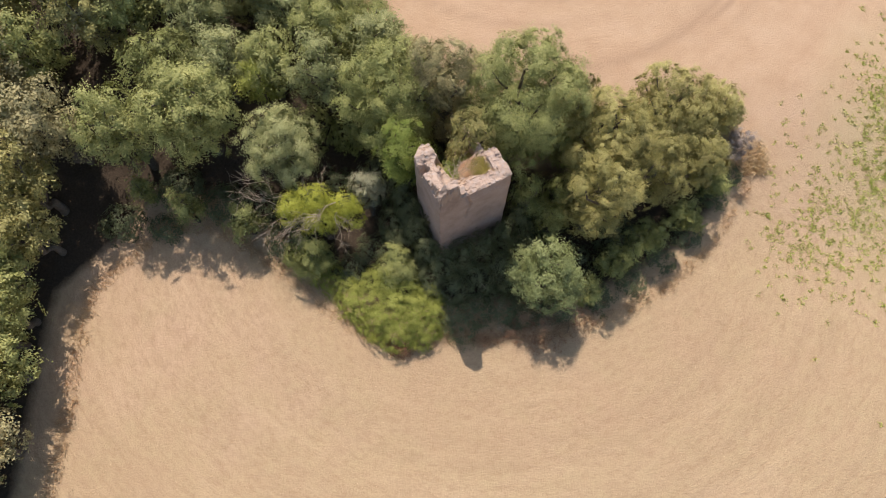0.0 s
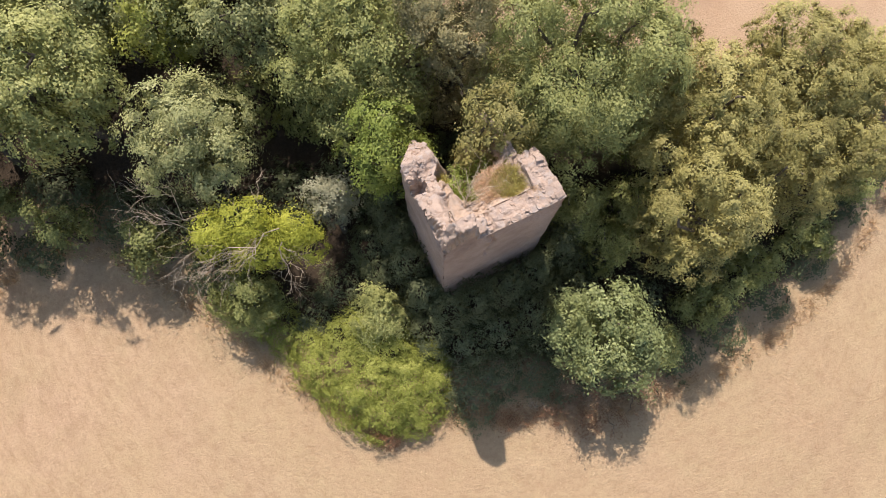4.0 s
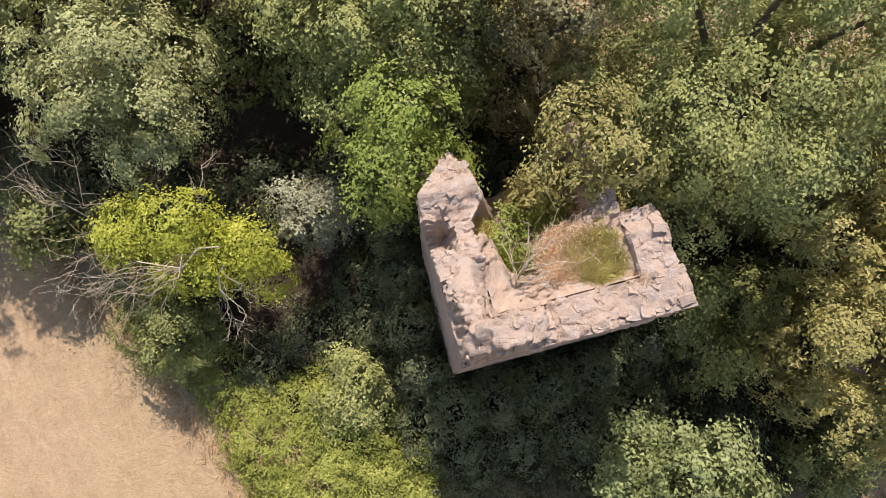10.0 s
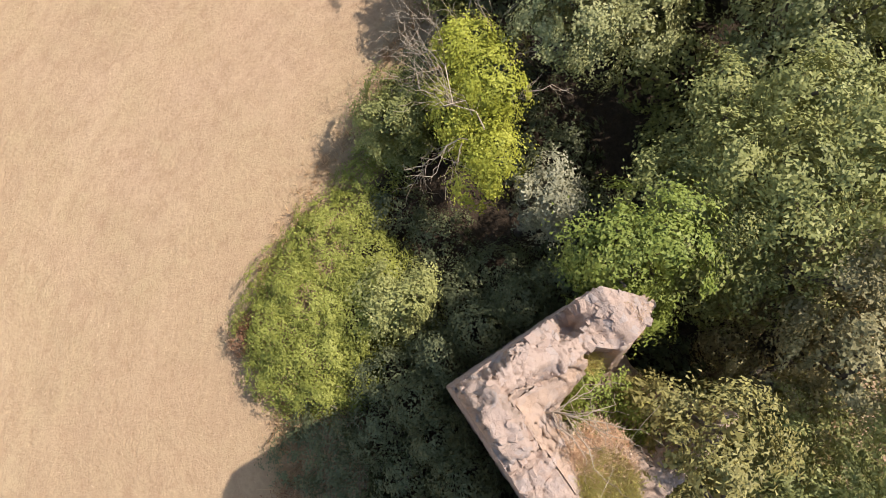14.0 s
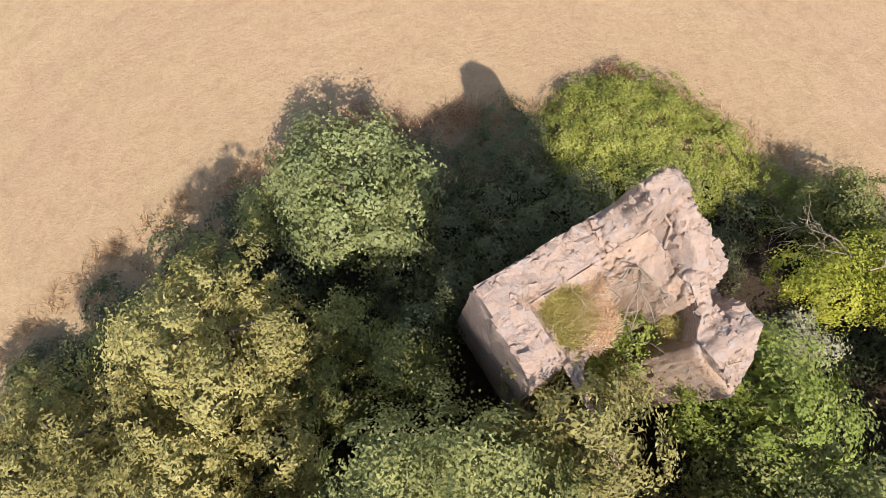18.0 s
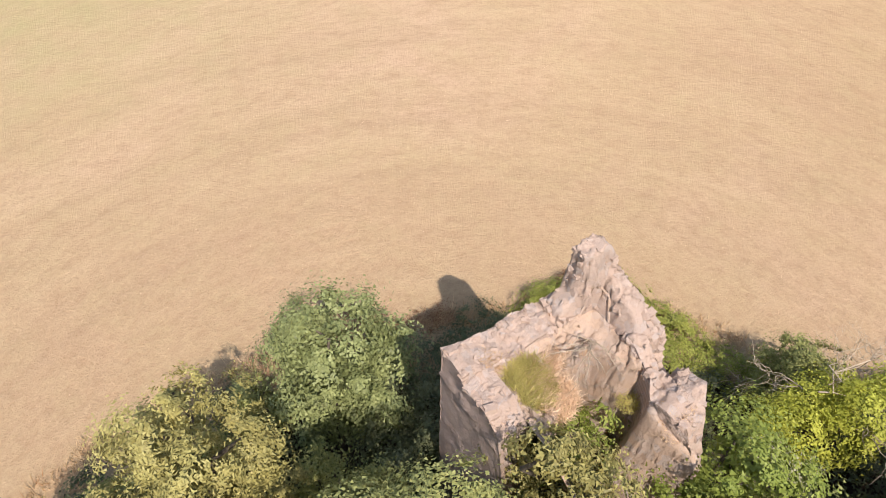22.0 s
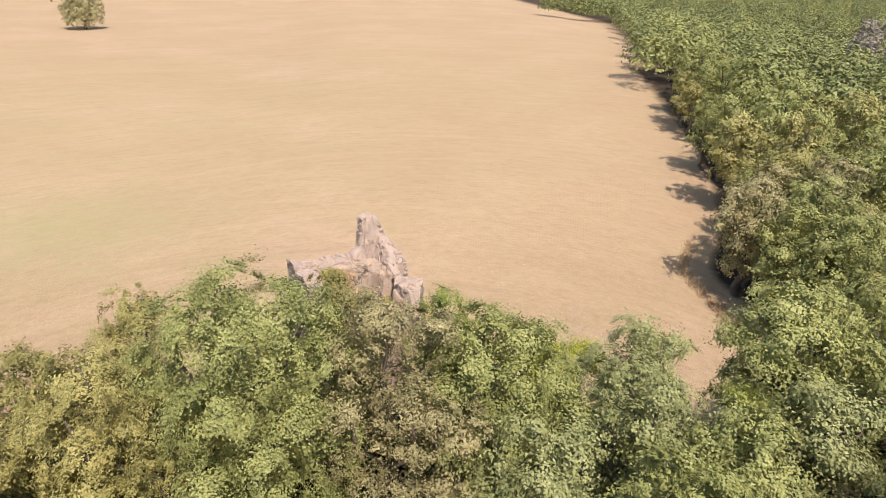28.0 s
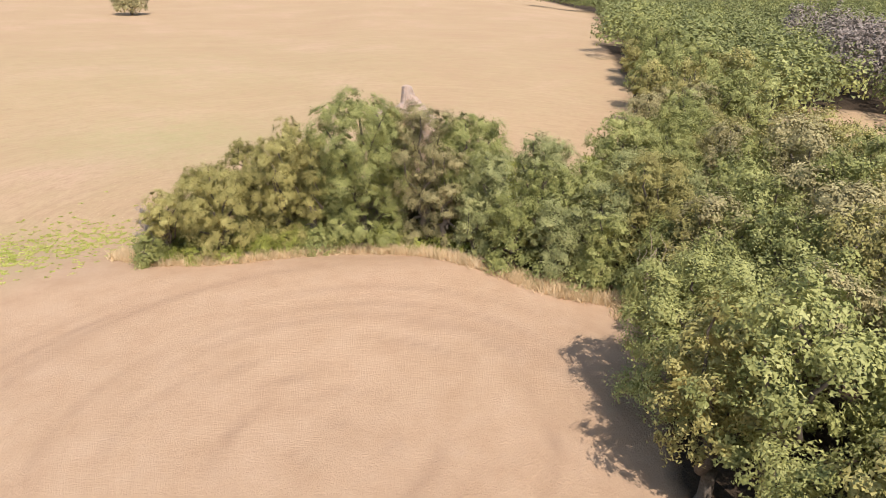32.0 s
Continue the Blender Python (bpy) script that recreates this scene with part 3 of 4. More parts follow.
def make_tower():
    tower = thing("ruined_tower", (TOWER_X, TOWER_Y, 0), "roofless ruined square tower of pale rubble stone", "tower", turn=TOWER_TURN)
    step = 0.042
    span = lambda lo, hi, st=step: np.linspace(lo, hi, int((hi - lo) / st) + 2)
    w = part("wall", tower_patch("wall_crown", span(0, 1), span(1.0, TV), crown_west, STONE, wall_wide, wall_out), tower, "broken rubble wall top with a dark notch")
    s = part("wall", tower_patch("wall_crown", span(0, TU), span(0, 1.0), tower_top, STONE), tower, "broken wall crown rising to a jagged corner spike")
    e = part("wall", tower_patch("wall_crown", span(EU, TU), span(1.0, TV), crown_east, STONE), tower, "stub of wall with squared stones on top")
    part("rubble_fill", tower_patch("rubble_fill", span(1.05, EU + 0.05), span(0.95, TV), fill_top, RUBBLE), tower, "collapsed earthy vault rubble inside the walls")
    part("face", tower_face("face", [(u, 0, 0, -1) for u in span(0, TU, 0.06)], False, tower_top, -0.6, PLASTER, crack=True), s, "weathered greyish pink masonry with a crack")
    part("face", tower_face("face", [(float(wall_out(v)), v, -1, 0) for v in span(0, TV, 0.1)], False, lambda u, v: crown_west(u, v) if v > 1 else tower_top(u, v), -0.6, PLASTER), w, "weathered greyish pink masonry")
    part("face", tower_face("face", [(TU, v, 1, 0) for v in span(0, TV, 0.13)], False, lambda u, v: crown_east(u, v) if v > 1 else tower_top(u, v), -0.6, PLASTER), e, "weathered greyish pink masonry")
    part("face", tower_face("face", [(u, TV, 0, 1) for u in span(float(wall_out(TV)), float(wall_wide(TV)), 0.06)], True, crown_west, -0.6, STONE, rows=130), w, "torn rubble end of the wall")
    part("face", tower_face("face", [(float(wall_wide(v)), v, 1, 0) for v in span(1.0, TV, 0.07)], True, crown_west, 5.0, COURSED, rows=110), w, "inner face of small coursed blocks")
    part("face", tower_face("face", [(u, 1.0, 0, 1) for u in span(1.05, EU + 0.05, 0.08)], True, tower_top_south, 8.0, COURSED, rows=70), s, "inner face of small coursed blocks")
    part("face", tower_face("face", [(EU, v, -1, 0) for v in span(1.0, TV, 0.08)], True, crown_east, 3.0, COURSED, rows=100), e, "inner face of small coursed blocks")
    rng = np.random.default_rng(7)
    kinds = [stone_mesh("stone", 30 + k, STONE) for k in range(9)]
    made = 0
    while made < 230:
        u, v = rng.uniform(0.06, TU - 0.06), rng.uniform(0.06, TV - 0.06)
        if made % 3 == 0:
            # facing stones still in their row along the outer edges
            u, v = ((rng.uniform(2.6, TU - 0.2), 0.15), (TU - 0.18, rng.uniform(0.1, 2.6)), (0.15, rng.uniform(1.6, 4.2)))[(made // 3) % 3]
        on_w, on_s, on_e = float(wall_out(v)) + 0.08 < u < 1.05, v < 0.95, u > EU + 0.05 and v < 2.7
        if not (on_w or on_s or on_e) or (max(u, v) < 1.3 and rng.random() < 0.7):
            continue
        size = rng.uniform(0.08, 0.2) * (1.3 if made % 3 == 0 else 1.0)
        edge = min(u - float(wall_out(v)), v, TU - u)
        if edge > 0.3 and size > 0.2:
            size *= 0.7
        st = part("stone", kinds[made % 9], s if on_s else w if on_w else e)
        z = surface_z(u, v) + rng.uniform(-0.09, -0.04)
        turn = rng.normal(0, 12) if (on_e or edge < 0.3) else rng.uniform(0, 360)
        st.matrix_basis = pose(u, v, z, rng.normal(0, 14), rng.normal(0, 14), turn) @ Matrix.Diagonal((size * rng.uniform(1, 1.7), size * rng.uniform(0.8, 1.2), size * rng.uniform(0.5, 0.9), 1))
        made += 1
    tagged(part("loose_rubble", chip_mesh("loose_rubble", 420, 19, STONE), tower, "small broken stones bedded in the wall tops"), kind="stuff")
    # trace of the vault's brick arch on the inside of the high corner
    arc = [(1.75, 1.2, 12.0), (1.55, 0.98, 12.3), (1.2, 0.86, 12.6), (0.88, 0.9, 12.7), (0.82, 1.2, 12.5), (1.0, 1.55, 12.1)]
    arc = [(u, v, max(z, float(tower_top(u, v)) + 0.02)) for u, v, z in arc]
    part("arch", tubes("arch", [(arc, [0.04] * 6)], RUBBLE), tower, "thin reddish trace of a vault arch")
    return tower


make_tower()


def at_tower(u, v):
    q = Matrix.Rotation(radians(TOWER_TURN), 3, "Z") @ Vector((u, v, 0))
    return TOWER_X + q.x, TOWER_Y + q.y


# ---- plants ----
def blades(rng, at, tall, width, lean=0.5):
    """Grass blades: narrow upright quads that lean about."""
    n = len(at)
    d = unit(np.concatenate([rng.normal(0, lean, (n, 2)), np.ones((n, 1))], 1))
    side = unit(np.cross(d, rng.normal(0, 1, (n, 3))))
    t, w = (tall * rng.uniform(0.5, 1.25, n))[:, None], (width * rng.uniform(0.6, 1.3, n))[:, None]
    bow = rng.normal(0, 0.12, (n, 3)) * t
    return np.stack([at - side * w, at + side * w, at + d * t + side * w * 0.2 + bow, at + d * t - side * w * 0.2 + bow], 1)


def crown_leaves(rng, lobes, density, per, length, width, spread, low=-0.35, droop=0.0, gaps=0.0, heart=False):
    """Domed sprays of leaves over the skins of the lobes (centre, radii), thinned where lobes meet; gaps: share of skin left bare; heart: the last lobe is a sparse inside."""
    cs = np.array([c for c, _ in lobes], float)
    rs = np.array([r for _, r in lobes], float)
    out_v = []
    for k in range(len(cs)):
        r = rs[k]
        core = heart and k == len(cs) - 1
        area = 4 * math.pi * ((r[0] * r[1]) ** 1.6 / 3 + (r[0] * r[2]) ** 1.6 / 3 + (r[1] * r[2]) ** 1.6 / 3) ** (1 / 1.6)
        n = max(6, int(area * density * (0.7 if core else 1.0)))
        d = unit(rng.normal(0, 1, (n, 3)))
        d = d[d[:, 2] > low + rng.uniform(-0.3, 0.3, len(d))]
        ripple = 1 + 0.13 * np.sin(d[:, :1] * 5 + k) * np.cos(d[:, 1:2] * 6 + 2 * k) + 0.08 * np.sin(d[:, 2:] * 9 + k)
        p = cs[k] + d * r * rng.uniform(0.62, 1.0, (len(d), 1)) * ripple
        inside = np.zeros(len(p), bool)
        for j in range(len(cs) - (1 if heart else 0)):
            if j != k:
                inside |= (((p - cs[j]) / rs[j]) ** 2).sum(1) < 0.5
        if gaps:
            hole = np.sin(p[:, 0] * 2.3 + k) * np.sin(p[:, 1] * 2.6 + 1.3 * k) + 0.6 * np.sin(p[:, 2] * 3.1 + p[:, 0] * 1.7)
            inside |= hole < (np.quantile(hole, gaps) if len(hole) else 0)
        p, d = p[~inside], d[~inside]
        if not len(p):
            continue
        m = len(p) * per
        way = np.repeat(unit(unit(d / r) + np.array([0, 0, 0.25])), per, 0)
        o = rng.normal(0, 1, (m, 3))
        o = unit(o + way * (0.35 - (o * way).sum(1, keepdims=True) * 0.5 + np.abs((o * way).sum(1, keepdims=True)) * 0.5))
        size = np.repeat(spread * rng.uniform(0.45, 1.4, len(p)), per)[:, None]
        reach = size * np.where(rng.random((m, 1)) < 0.55, rng.uniform(0.3, 1.0, (m, 1)), rng.uniform(0.7, 1.9, (m, 1)))
        lie = np.repeat(unit(rng.normal(0, 1, (len(p), 3))), per, 0)
        o_flat = o - 0.35 * way * (o * way).sum(1, keepdims=True)
        q = np.repeat(p, per, 0) + (o_flat + 0.7 * lie * (o_flat * lie).sum(1, keepdims=True)) * reach
        q[:, 2] -= droop * rng.random(m) ** 2
        out_v.append(leaves(rng, q, o * 0.4 + way * 0.9, length, width))
        if heart:
            # dense inside of the lobe, which keeps the light out
            n = int(170 * (4 if core else 1))
            o = unit(rng.normal(0, 1, (n, 3)))
            out_v.append(leaves(rng, cs[k] + o * r * rng.uniform(0.1, 0.55, (n, 1)), o, min(0.24 * r.min(), 0.17), min(0.19 * r.min(), 0.13), jitter=0.25))
    v = np.concatenate(out_v)
    return v, len(v)


def tree_lobes(rng, tall, wide, skirt, count, size=0.36):
    """Lobes of an uneven crown: wide, with its foot at skirt and its tip at tall."""
    zc, rz = skirt + (tall - skirt) * 0.55, (tall - skirt) * 0.5
    out = []
    for k in range(count):
        f = (k + 0.5) / count
        cz = 1 - 1.75 * f
        a = k * 2.39996 + rng.normal(0, 0.25)
        cr = math.sqrt(max(0.05, 1 - cz * cz)) * (1.08 if cz > 0 else 1.0 + 0.28 * cz)
        reach = rng.uniform(0.58, 0.82)
        r = wide * size * rng.uniform(0.75, 1.25)
        out.append((np.array([math.cos(a) * cr * (wide - 0.6 * r) * reach * 1.05, math.sin(a) * cr * (wide - 0.6 * r) * reach * 1.05, zc + cz * (rz - 0.55 * r)]),
                    np.array([r, r * rng.uniform(0.85, 1.1), r * rng.uniform(0.7, 0.95)])))
    if skirt < 1.0:
        n = max(6, int(wide * 2.4))
        for k in range(n):
            a, r = (k + rng.uniform(-0.3, 0.3)) * 6.283 / n, wide * rng.uniform(0.26, 0.36)
            if math.sin(a) < -0.25:
                continue
            out.append((np.array([math.cos(a) * wide * 0.56, math.sin(a) * wide * 0.56, skirt + r * rng.uniform(0.6, 1.5)]), np.array([r, r, r * rng.uniform(0.9, 1.3)])))
    out.append((np.array([0, 0, zc]), np.array([wide * 0.5, wide * 0.5, rz * 0.62])))
    return out


def tree_meshes(name, seed, tall, wide, skirt, leaf, density=8.0, per=6, length=0.24, width=0.15, spread=0.24, count=18, size=0.36, wood=None, droop=0.0, gaps=0.08):
    rng = np.random.default_rng(seed)
    lobes = tree_lobes(rng, tall - 0.4 * spread, wide - 0.3 * spread, skirt, count, size)
    v, n = crown_leaves(rng, lobes, density, per, length, width, spread, droop=droop, gaps=gaps, heart=True)
    crown = quads(name + "_crown", v, n, LEAF[leaf])
    fork = skirt + (tall - skirt) * 0.25
    trunk = tubes(name + "_trunk", [(bent(rng, (0, 0, -0.6), (rng.normal(0, 0.2), rng.normal(0, 0.2), fork + 1.0), 0, 6), np.linspace(0.045, 0.028, 6) * (tall * 0.5 + wide))], wood or BARK, 8)
    limb_set = []
    for c, r in lobes[:-1:max(1, len(lobes) // 9)]:
        limb_set.append(tubes(name + "_limb", [(bent(rng, (0, 0, fork * rng.uniform(0.7, 1.0)), c + np.array([0, 0, 0.3 * r[2]]), 0.4, 6), np.linspace(0.02, 0.006, 6) * (tall * 0.4 + wide))], wood or BARK, 6))
    return crown, trunk, limb_set


def plant(name, x, y, sets, label, category="tree", group="", scale=1.0, turn=0.0, sink=0.0):
    crown, trunk, limb_set = sets
    ob = thing(name, (x, y, float(height(x, y)) - sink), label, category, group, turn)
    ob.scale = (scale, scale, scale)
    part("crown", crown, ob)
    part("trunk", trunk, ob)
    for m in limb_set:
        part("limb", m, ob)
    return ob


def grown(name, x, y, top, wide, leaf, label, category="tree", skirt=None, seed=0, **kw):
    """A tree or bush whose tip stands at a height above the datum."""
    tall = top - float(height(x, y))
    skirt = tall * 0.18 if skirt is None else skirt
    return plant(name, x, y, tree_meshes(name, seed or int(abs(x * 131 + y * 17)) + 5, tall, wide, skirt, leaf, **kw), label, category)


FINE = dict(density=1.5, per=110, length=0.135, width=0.07, spread=0.27, gaps=0.06)
NEAR = dict(density=1.1, per=185, length=0.108, width=0.078, spread=0.38, gaps=0.04)
LUSH = dict(density=1.05, per=95, length=0.15, width=0.11, spread=0.4, gaps=0.04)


def make_grove():
    # the olive-brown trees at the east end
    for x, y, top, w in ((12.6, 25.0, 11.5, 4.5), (16.2, 22.8, 10.8, 3.5), (12.0, 20.0, 11.8, 3.6), (20.6, 24.2, 8.4, 2.8), (18.2, 28.4, 10.0, 4.0)):
        grown("olive_brown_tree", x, y, top, w, "olive", "broad olive-brown tree with fine drooping foliage", count=20, size=0.37, droop=0.3, skirt=0.9, **FINE)
    grown("olive_brown_tree", 10.0, 27.3, 12.2, 2.6, "olive", "broad olive-brown tree with fine drooping foliage", count=16, droop=0.3, skirt=0.9, **FINE)
    grown("olive_brown_tree", 22.6, 28.8, 8.0, 2.8, "olive", "smaller olive-brown tree at the grove's tip", count=14, **FINE)
    grown("withered_tree", 24.8, 26.3, 6.0, 1.8, "ash", "withered ashen tree at the field's edge", count=12, skirt=0.4, wood=DEADWOOD, density=3.0, per=30, length=0.16, width=0.035, spread=0.35)
    # the high oak and its neighbours behind the tower
    grown("oak_tree", 5.8, 26.6, 15.6, 5.5, "bright", "tall broad oak with bright green lobed crown", count=34, size=0.3, skirt=0.9, **NEAR)
    grown("sage_tree", -0.1, 27.8, 14.9, 3.4, "sage", "dull sage-coloured tree with foliage down to the ground", count=20, skirt=0.5, **NEAR)
    grown("slender_tree", 2.05, 22.75, 13.9, 2.25, "olive", "slender olive-toned tree beside the ruined tower", count=14, skirt=4.0, size=0.45, droop=0.25, **FINE)
    grown("oak_tree", -4.4, 27.4, 14.0, 4.5, "oak", "broad olive-green oak with dense dull crown", count=30, size=0.29, skirt=0.9, density=1.15, per=150, length=0.12, width=0.085, spread=0.38)
    grown("young_oak", -3.1, 22.9, 12.6, 2.3, "fresh", "young oak with fresh bright green leaves", count=14, skirt=3.0, size=0.45, **NEAR)
    grown("pale_tree", -13.0, 24.2, 10.9, 3.5, "light", "tree with pale bluish green crown", count=18, **NEAR)
    grown("pale_tree", -9.9, 30.0, 12.6, 2.9, "light", "tree with pale bluish green crown", count=16, **LUSH)
    grown("oak_tree", -19.8, 26.0, 13.4, 4.3, "oak", "broad oak with dull mid-green crown", count=22, **LUSH)
    grown("yellowish_tree", -15.3, 29.4, 10.8, 1.5, "bramble", "small tree with yellowish green leaves", count=10, **LUSH)
    grown("oak_tree", -5.3, 32.2, 11.8, 3.1, "light", "oak with grey-green crown at the northern edge", count=16, skirt=0.8, **LUSH)
    grown("oak_tree", -1.8, 30.4, 11.8, 2.6, "sage", "dull sage-coloured tree at the northern edge", count=14, skirt=0.8, **FINE)
    grown("oak_tree", -9.6, 34.2, 11.2, 3.2, "oak", "oak with mid-green crown at the northern edge", count=16, skirt=0.6, **LUSH)
    grown("oak_tree", -13.8, 37.2, 10.6, 3.1, "light", "oak with grey-green crown at the northern edge", count=16, skirt=0.6, **LUSH)
    grown("oak_tree", -14.4, 31.2, 11.0, 3.0, "bright", "oak with fresh green crown in the grove", count=16, **LUSH)
    grown("oak_tree", -16.8, 38.8, 13.2, 3.8, "olive", "big brownish olive oak rising above the northern edge", count=26, size=0.3, skirt=0.8, **LUSH)
    grown("oak_tree", -17.2, 42.6, 9.6, 2.7, "oak", "low oak with leaves down to the field", count=14, skirt=0.4, **LUSH)
    grown("oak_tree", -22.6, 30.4, 11.6, 3.4, "oak", "broad oak with dull mid-green crown", count=20, **LUSH)
    grown("oak_tree", -20.6, 35.4, 11.2, 3.2, "light", "oak with grey-green crown in the grove", count=18, **LUSH)
    grown("oak_tree", -25.4, 25.0, 12.8, 3.5, "oak", "broad oak with dull mid-green crown", count=20, **LUSH)
    grown("oak_tree", -18.2, 31.0, 11.4, 2.8, "light", "oak with grey-green crown in the grove", count=16, **LUSH)
    for x, y, top, w, leaf in ((-6.4, 36.0, 9.4, 2.6, "oak"), (-9.4, 38.4, 9.6, 2.7, "light"), (-12.4, 40.8, 9.2, 2.5, "oak"), (-3.6, 33.0, 8.6, 2.1, "light"), (-14.6, 45.0, 9.6, 2.3, "oak"), (-17.6, 44.4, 10.6, 2.8, "bright"), (-15.2, 48.0, 9.4, 2.2, "olive")):
        grown("oak_tree", x, y, top, w, leaf, "low rounded oak with leaves down to the field", count=14, skirt=0.3, **LUSH)
    # bushes
    grown("grey_bush", -6.2, 21.4, 7.3, 1.75, "grey", "silvery grey-green bush beside the ivy-clad tree", "bush", count=12, skirt=1.5, size=0.42, **FINE)
    grown("dark_bush", -11.0, 16.6, 4.6, 2.3, "oak", "dark green bush at the field's edge", "bush", count=14, skirt=0.1, **NEAR)
    grown("dark_bush", -3.6, 15.9, 4.6, 1.9, "bright", "dense green bush by the brambles", "bush", count=12, skirt=0.1, **NEAR)
    grown("green_bush", -21.5, 20.6, 5.6, 1.5, "bright", "small fresh green bush in the shade", "bush", count=9, skirt=0.5, **LUSH)
    grown("green_bush", -16.6, 19.3, 5.0, 1.8, "bright", "small fresh green bush in the shade", "bush", count=10, skirt=0.4, **LUSH)
    grown("green_bush", -25.6, 22.2, 4.6, 1.0, "bright", "small fresh green bush in the shade", "bush", count=7, skirt=0.4, **LUSH)
    for x, y, top, w in ((14.4, 16.6, 3.2, 1.8), (17.2, 18.6, 3.6, 2.0), (20.4, 20.6, 3.4, 1.9), (11.8, 14.2, 2.2, 1.5), (23.0, 23.6, 3.2, 1.6), (8.6, 19.4, 6.0, 1.7), (6.5, 20.9, 8.4, 1.5), (9.4, 21.8, 6.4, 1.6)):
        grown("thicket_bush", x, y, top, w, "oak", "leafy green bush in the thicket", "bush", count=11, skirt=0.2, **NEAR)
    for x, y, top, w in ((-15.6, 43.6, 6.4, 1.8), (-12.4, 40.6, 6.6, 1.9), (24.2, 29.6, 4.6, 1.6)):
        grown("thicket_bush", x, y, top, w, "oak", "leafy green bush in the thicket", "bush", count=9, skirt=0.0, **LUSH)
    # fig with large glossy leaves
    grown("fig_tree", 8.1, 14.6, 7.6, 3.2, "fig", "rounded fig tree with large glossy leaves", count=26, skirt=0.4, size=0.3, density=1.6, per=105, length=0.15, width=0.11, spread=0.4)


make_grove()


def make_ivy_tree():
    """Yellow-green ivy over a half-dead tree whose bare boughs stick out."""
    x, y = -10.1, 19.1
    rng = np.random.default_rng(91)
    ob = thing("ivy_clad_tree", (x, y, 0), "half-dead tree smothered in yellow-green ivy with bare boughs", "tree")
    lobes = [((-1.6, 0.5, 6.2), (1.3, 1.2, 1.1)), ((-0.2, 0.9, 6.6), (1.5, 1.2, 1.1)), ((2.3, 0.8, 6.0), (1.2, 1.1, 1.1)), ((2.9, 0.0, 5.0), (0.8, 0.9, 1.0)),
             ((-2.3, 0.0, 5.5), (0.8, 0.9, 1.0)), ((0.3, -0.5, 5.5), (1.6, 0.8, 1.1)), ((0.2, 0.5, 4.0), (2.0, 1.5, 2.4))]
    v, n = crown_leaves(rng, lobes, 3.4, 90, 0.105, 0.08, 0.32)
    part("crown", quads("ivy_crown", v, n, LEAF["yellow"]), ob)
    part("trunk", tubes("ivy_trunk", [(bent(rng, (0, 0, -0.5), (0.2, 0.1, 5.6), 0, 6), np.linspace(0.3, 0.14, 6))], BARK, 8), ob)

    def bough(a, b, twigs, thick, spread=0.28):
        a, b = np.array(a, float), np.array(b, float)
        main = bent(rng, a, b, 0.35, 8)
        span = np.linalg.norm(b - a)
        rods = [(main, np.linspace(thick * 0.8, thick * 0.2, 8))]
        for k in range(twigs):
            i = rng.integers(1, 7)
            d = unit(main[i + 1] - main[i - 1] + rng.normal(0, spread, 3) * span * 0.5) * rng.uniform(0.2, 0.5) * span
            line = bent(rng, main[i], main[i] + d, -0.12, 6)
            rods.append((line, np.linspace(thick * 0.3, thick * 0.1, 6)))
            for q in range(2):
                m = rng.integers(2, 5)
                rods.append((bent(rng, line[m], line[m] + unit(d + rng.normal(0, 0.5, 3) * span * 0.3) * span * rng.uniform(0.12, 0.3), 0, 4), np.linspace(thick * 0.24, thick * 0.1, 4)))
        part("bough", tubes("bough", rods, DEADWOOD, 4), ob, "bare bleached dead bough")

    bough((1.8, 0.3, 7.6), (-2.6, -1.7, 5.0), 24, 0.042, 0.22)
    bough((1.2, 0.0, 7.4), (-1.6, -2.0, 5.0), 16, 0.034, 0.25)
    bough((1.8, -0.2, 6.8), (2.0, -2.3, 3.8), 14, 0.042, 0.25)
    bough((1.8, -0.4, 6.6), (3.4, -1.2, 5.4), 6, 0.028)
    bough((-1.8, 0.8, 6.2), (-5.9, 2.9, 6.8), 16, 0.045)
    bough((-1.8, 0.5, 6.0), (-6.0, 0.9, 6.2), 14, 0.04)
    bough((-1.6, 0.2, 5.8), (-5.0, -1.7, 4.6), 7, 0.034)
    bough((-1.4, -0.4, 5.0), (-4.1, -2.7, 4.0), 5, 0.032)
    bough((0.4, 1.2, 6.6), (0.6, 2.9, 7.2), 12, 0.034)
    bough((-0.6, 1.2, 6.4), (-1.0, 2.7, 6.9), 8, 0.03)


make_ivy_tree()


def mound(name, spots, leaf, label, category, density, per, length, width, seed, low=-0.1, kind=""):
    """A low tangle without a trunk: overlapping domes of leaves on the ground."""
    rng = np.random.default_rng(seed)
    x0, y0 = spots[0][0], spots[0][1]
    lobes = [((x - x0, y - y0, float(height(x, y)) + 0.15), (r, r * rng.uniform(0.85, 1.1), h)) for x, y, r, h in spots]
    v, n = crown_leaves(rng, lobes, density, per, length, width, max(0.26, length * 1.6), low=low)
    ob = thing(name, (x0, y0, 0), label, category)
    part("leaves", quads(name + "_leaves", v, n, LEAF[leaf]), ob)
    rods = []
    for k in range(14):
        x, y, r, h = spots[rng.integers(0, len(spots))]
        a = rng.uniform(0, 6.28)
        b = np.array([x - x0 + math.cos(a) * r * 0.8, y - y0 + math.sin(a) * r * 0.8, h * 0.75])
        rods.append((bent(rng, (x - x0, y - y0, 0.0), b, 0.5, 5), np.linspace(0.02, 0.008, 5)))
    tagged(part("stems", tubes(name + "_stems", rods, BARK, 4), ob), kind="stuff")
    return ob


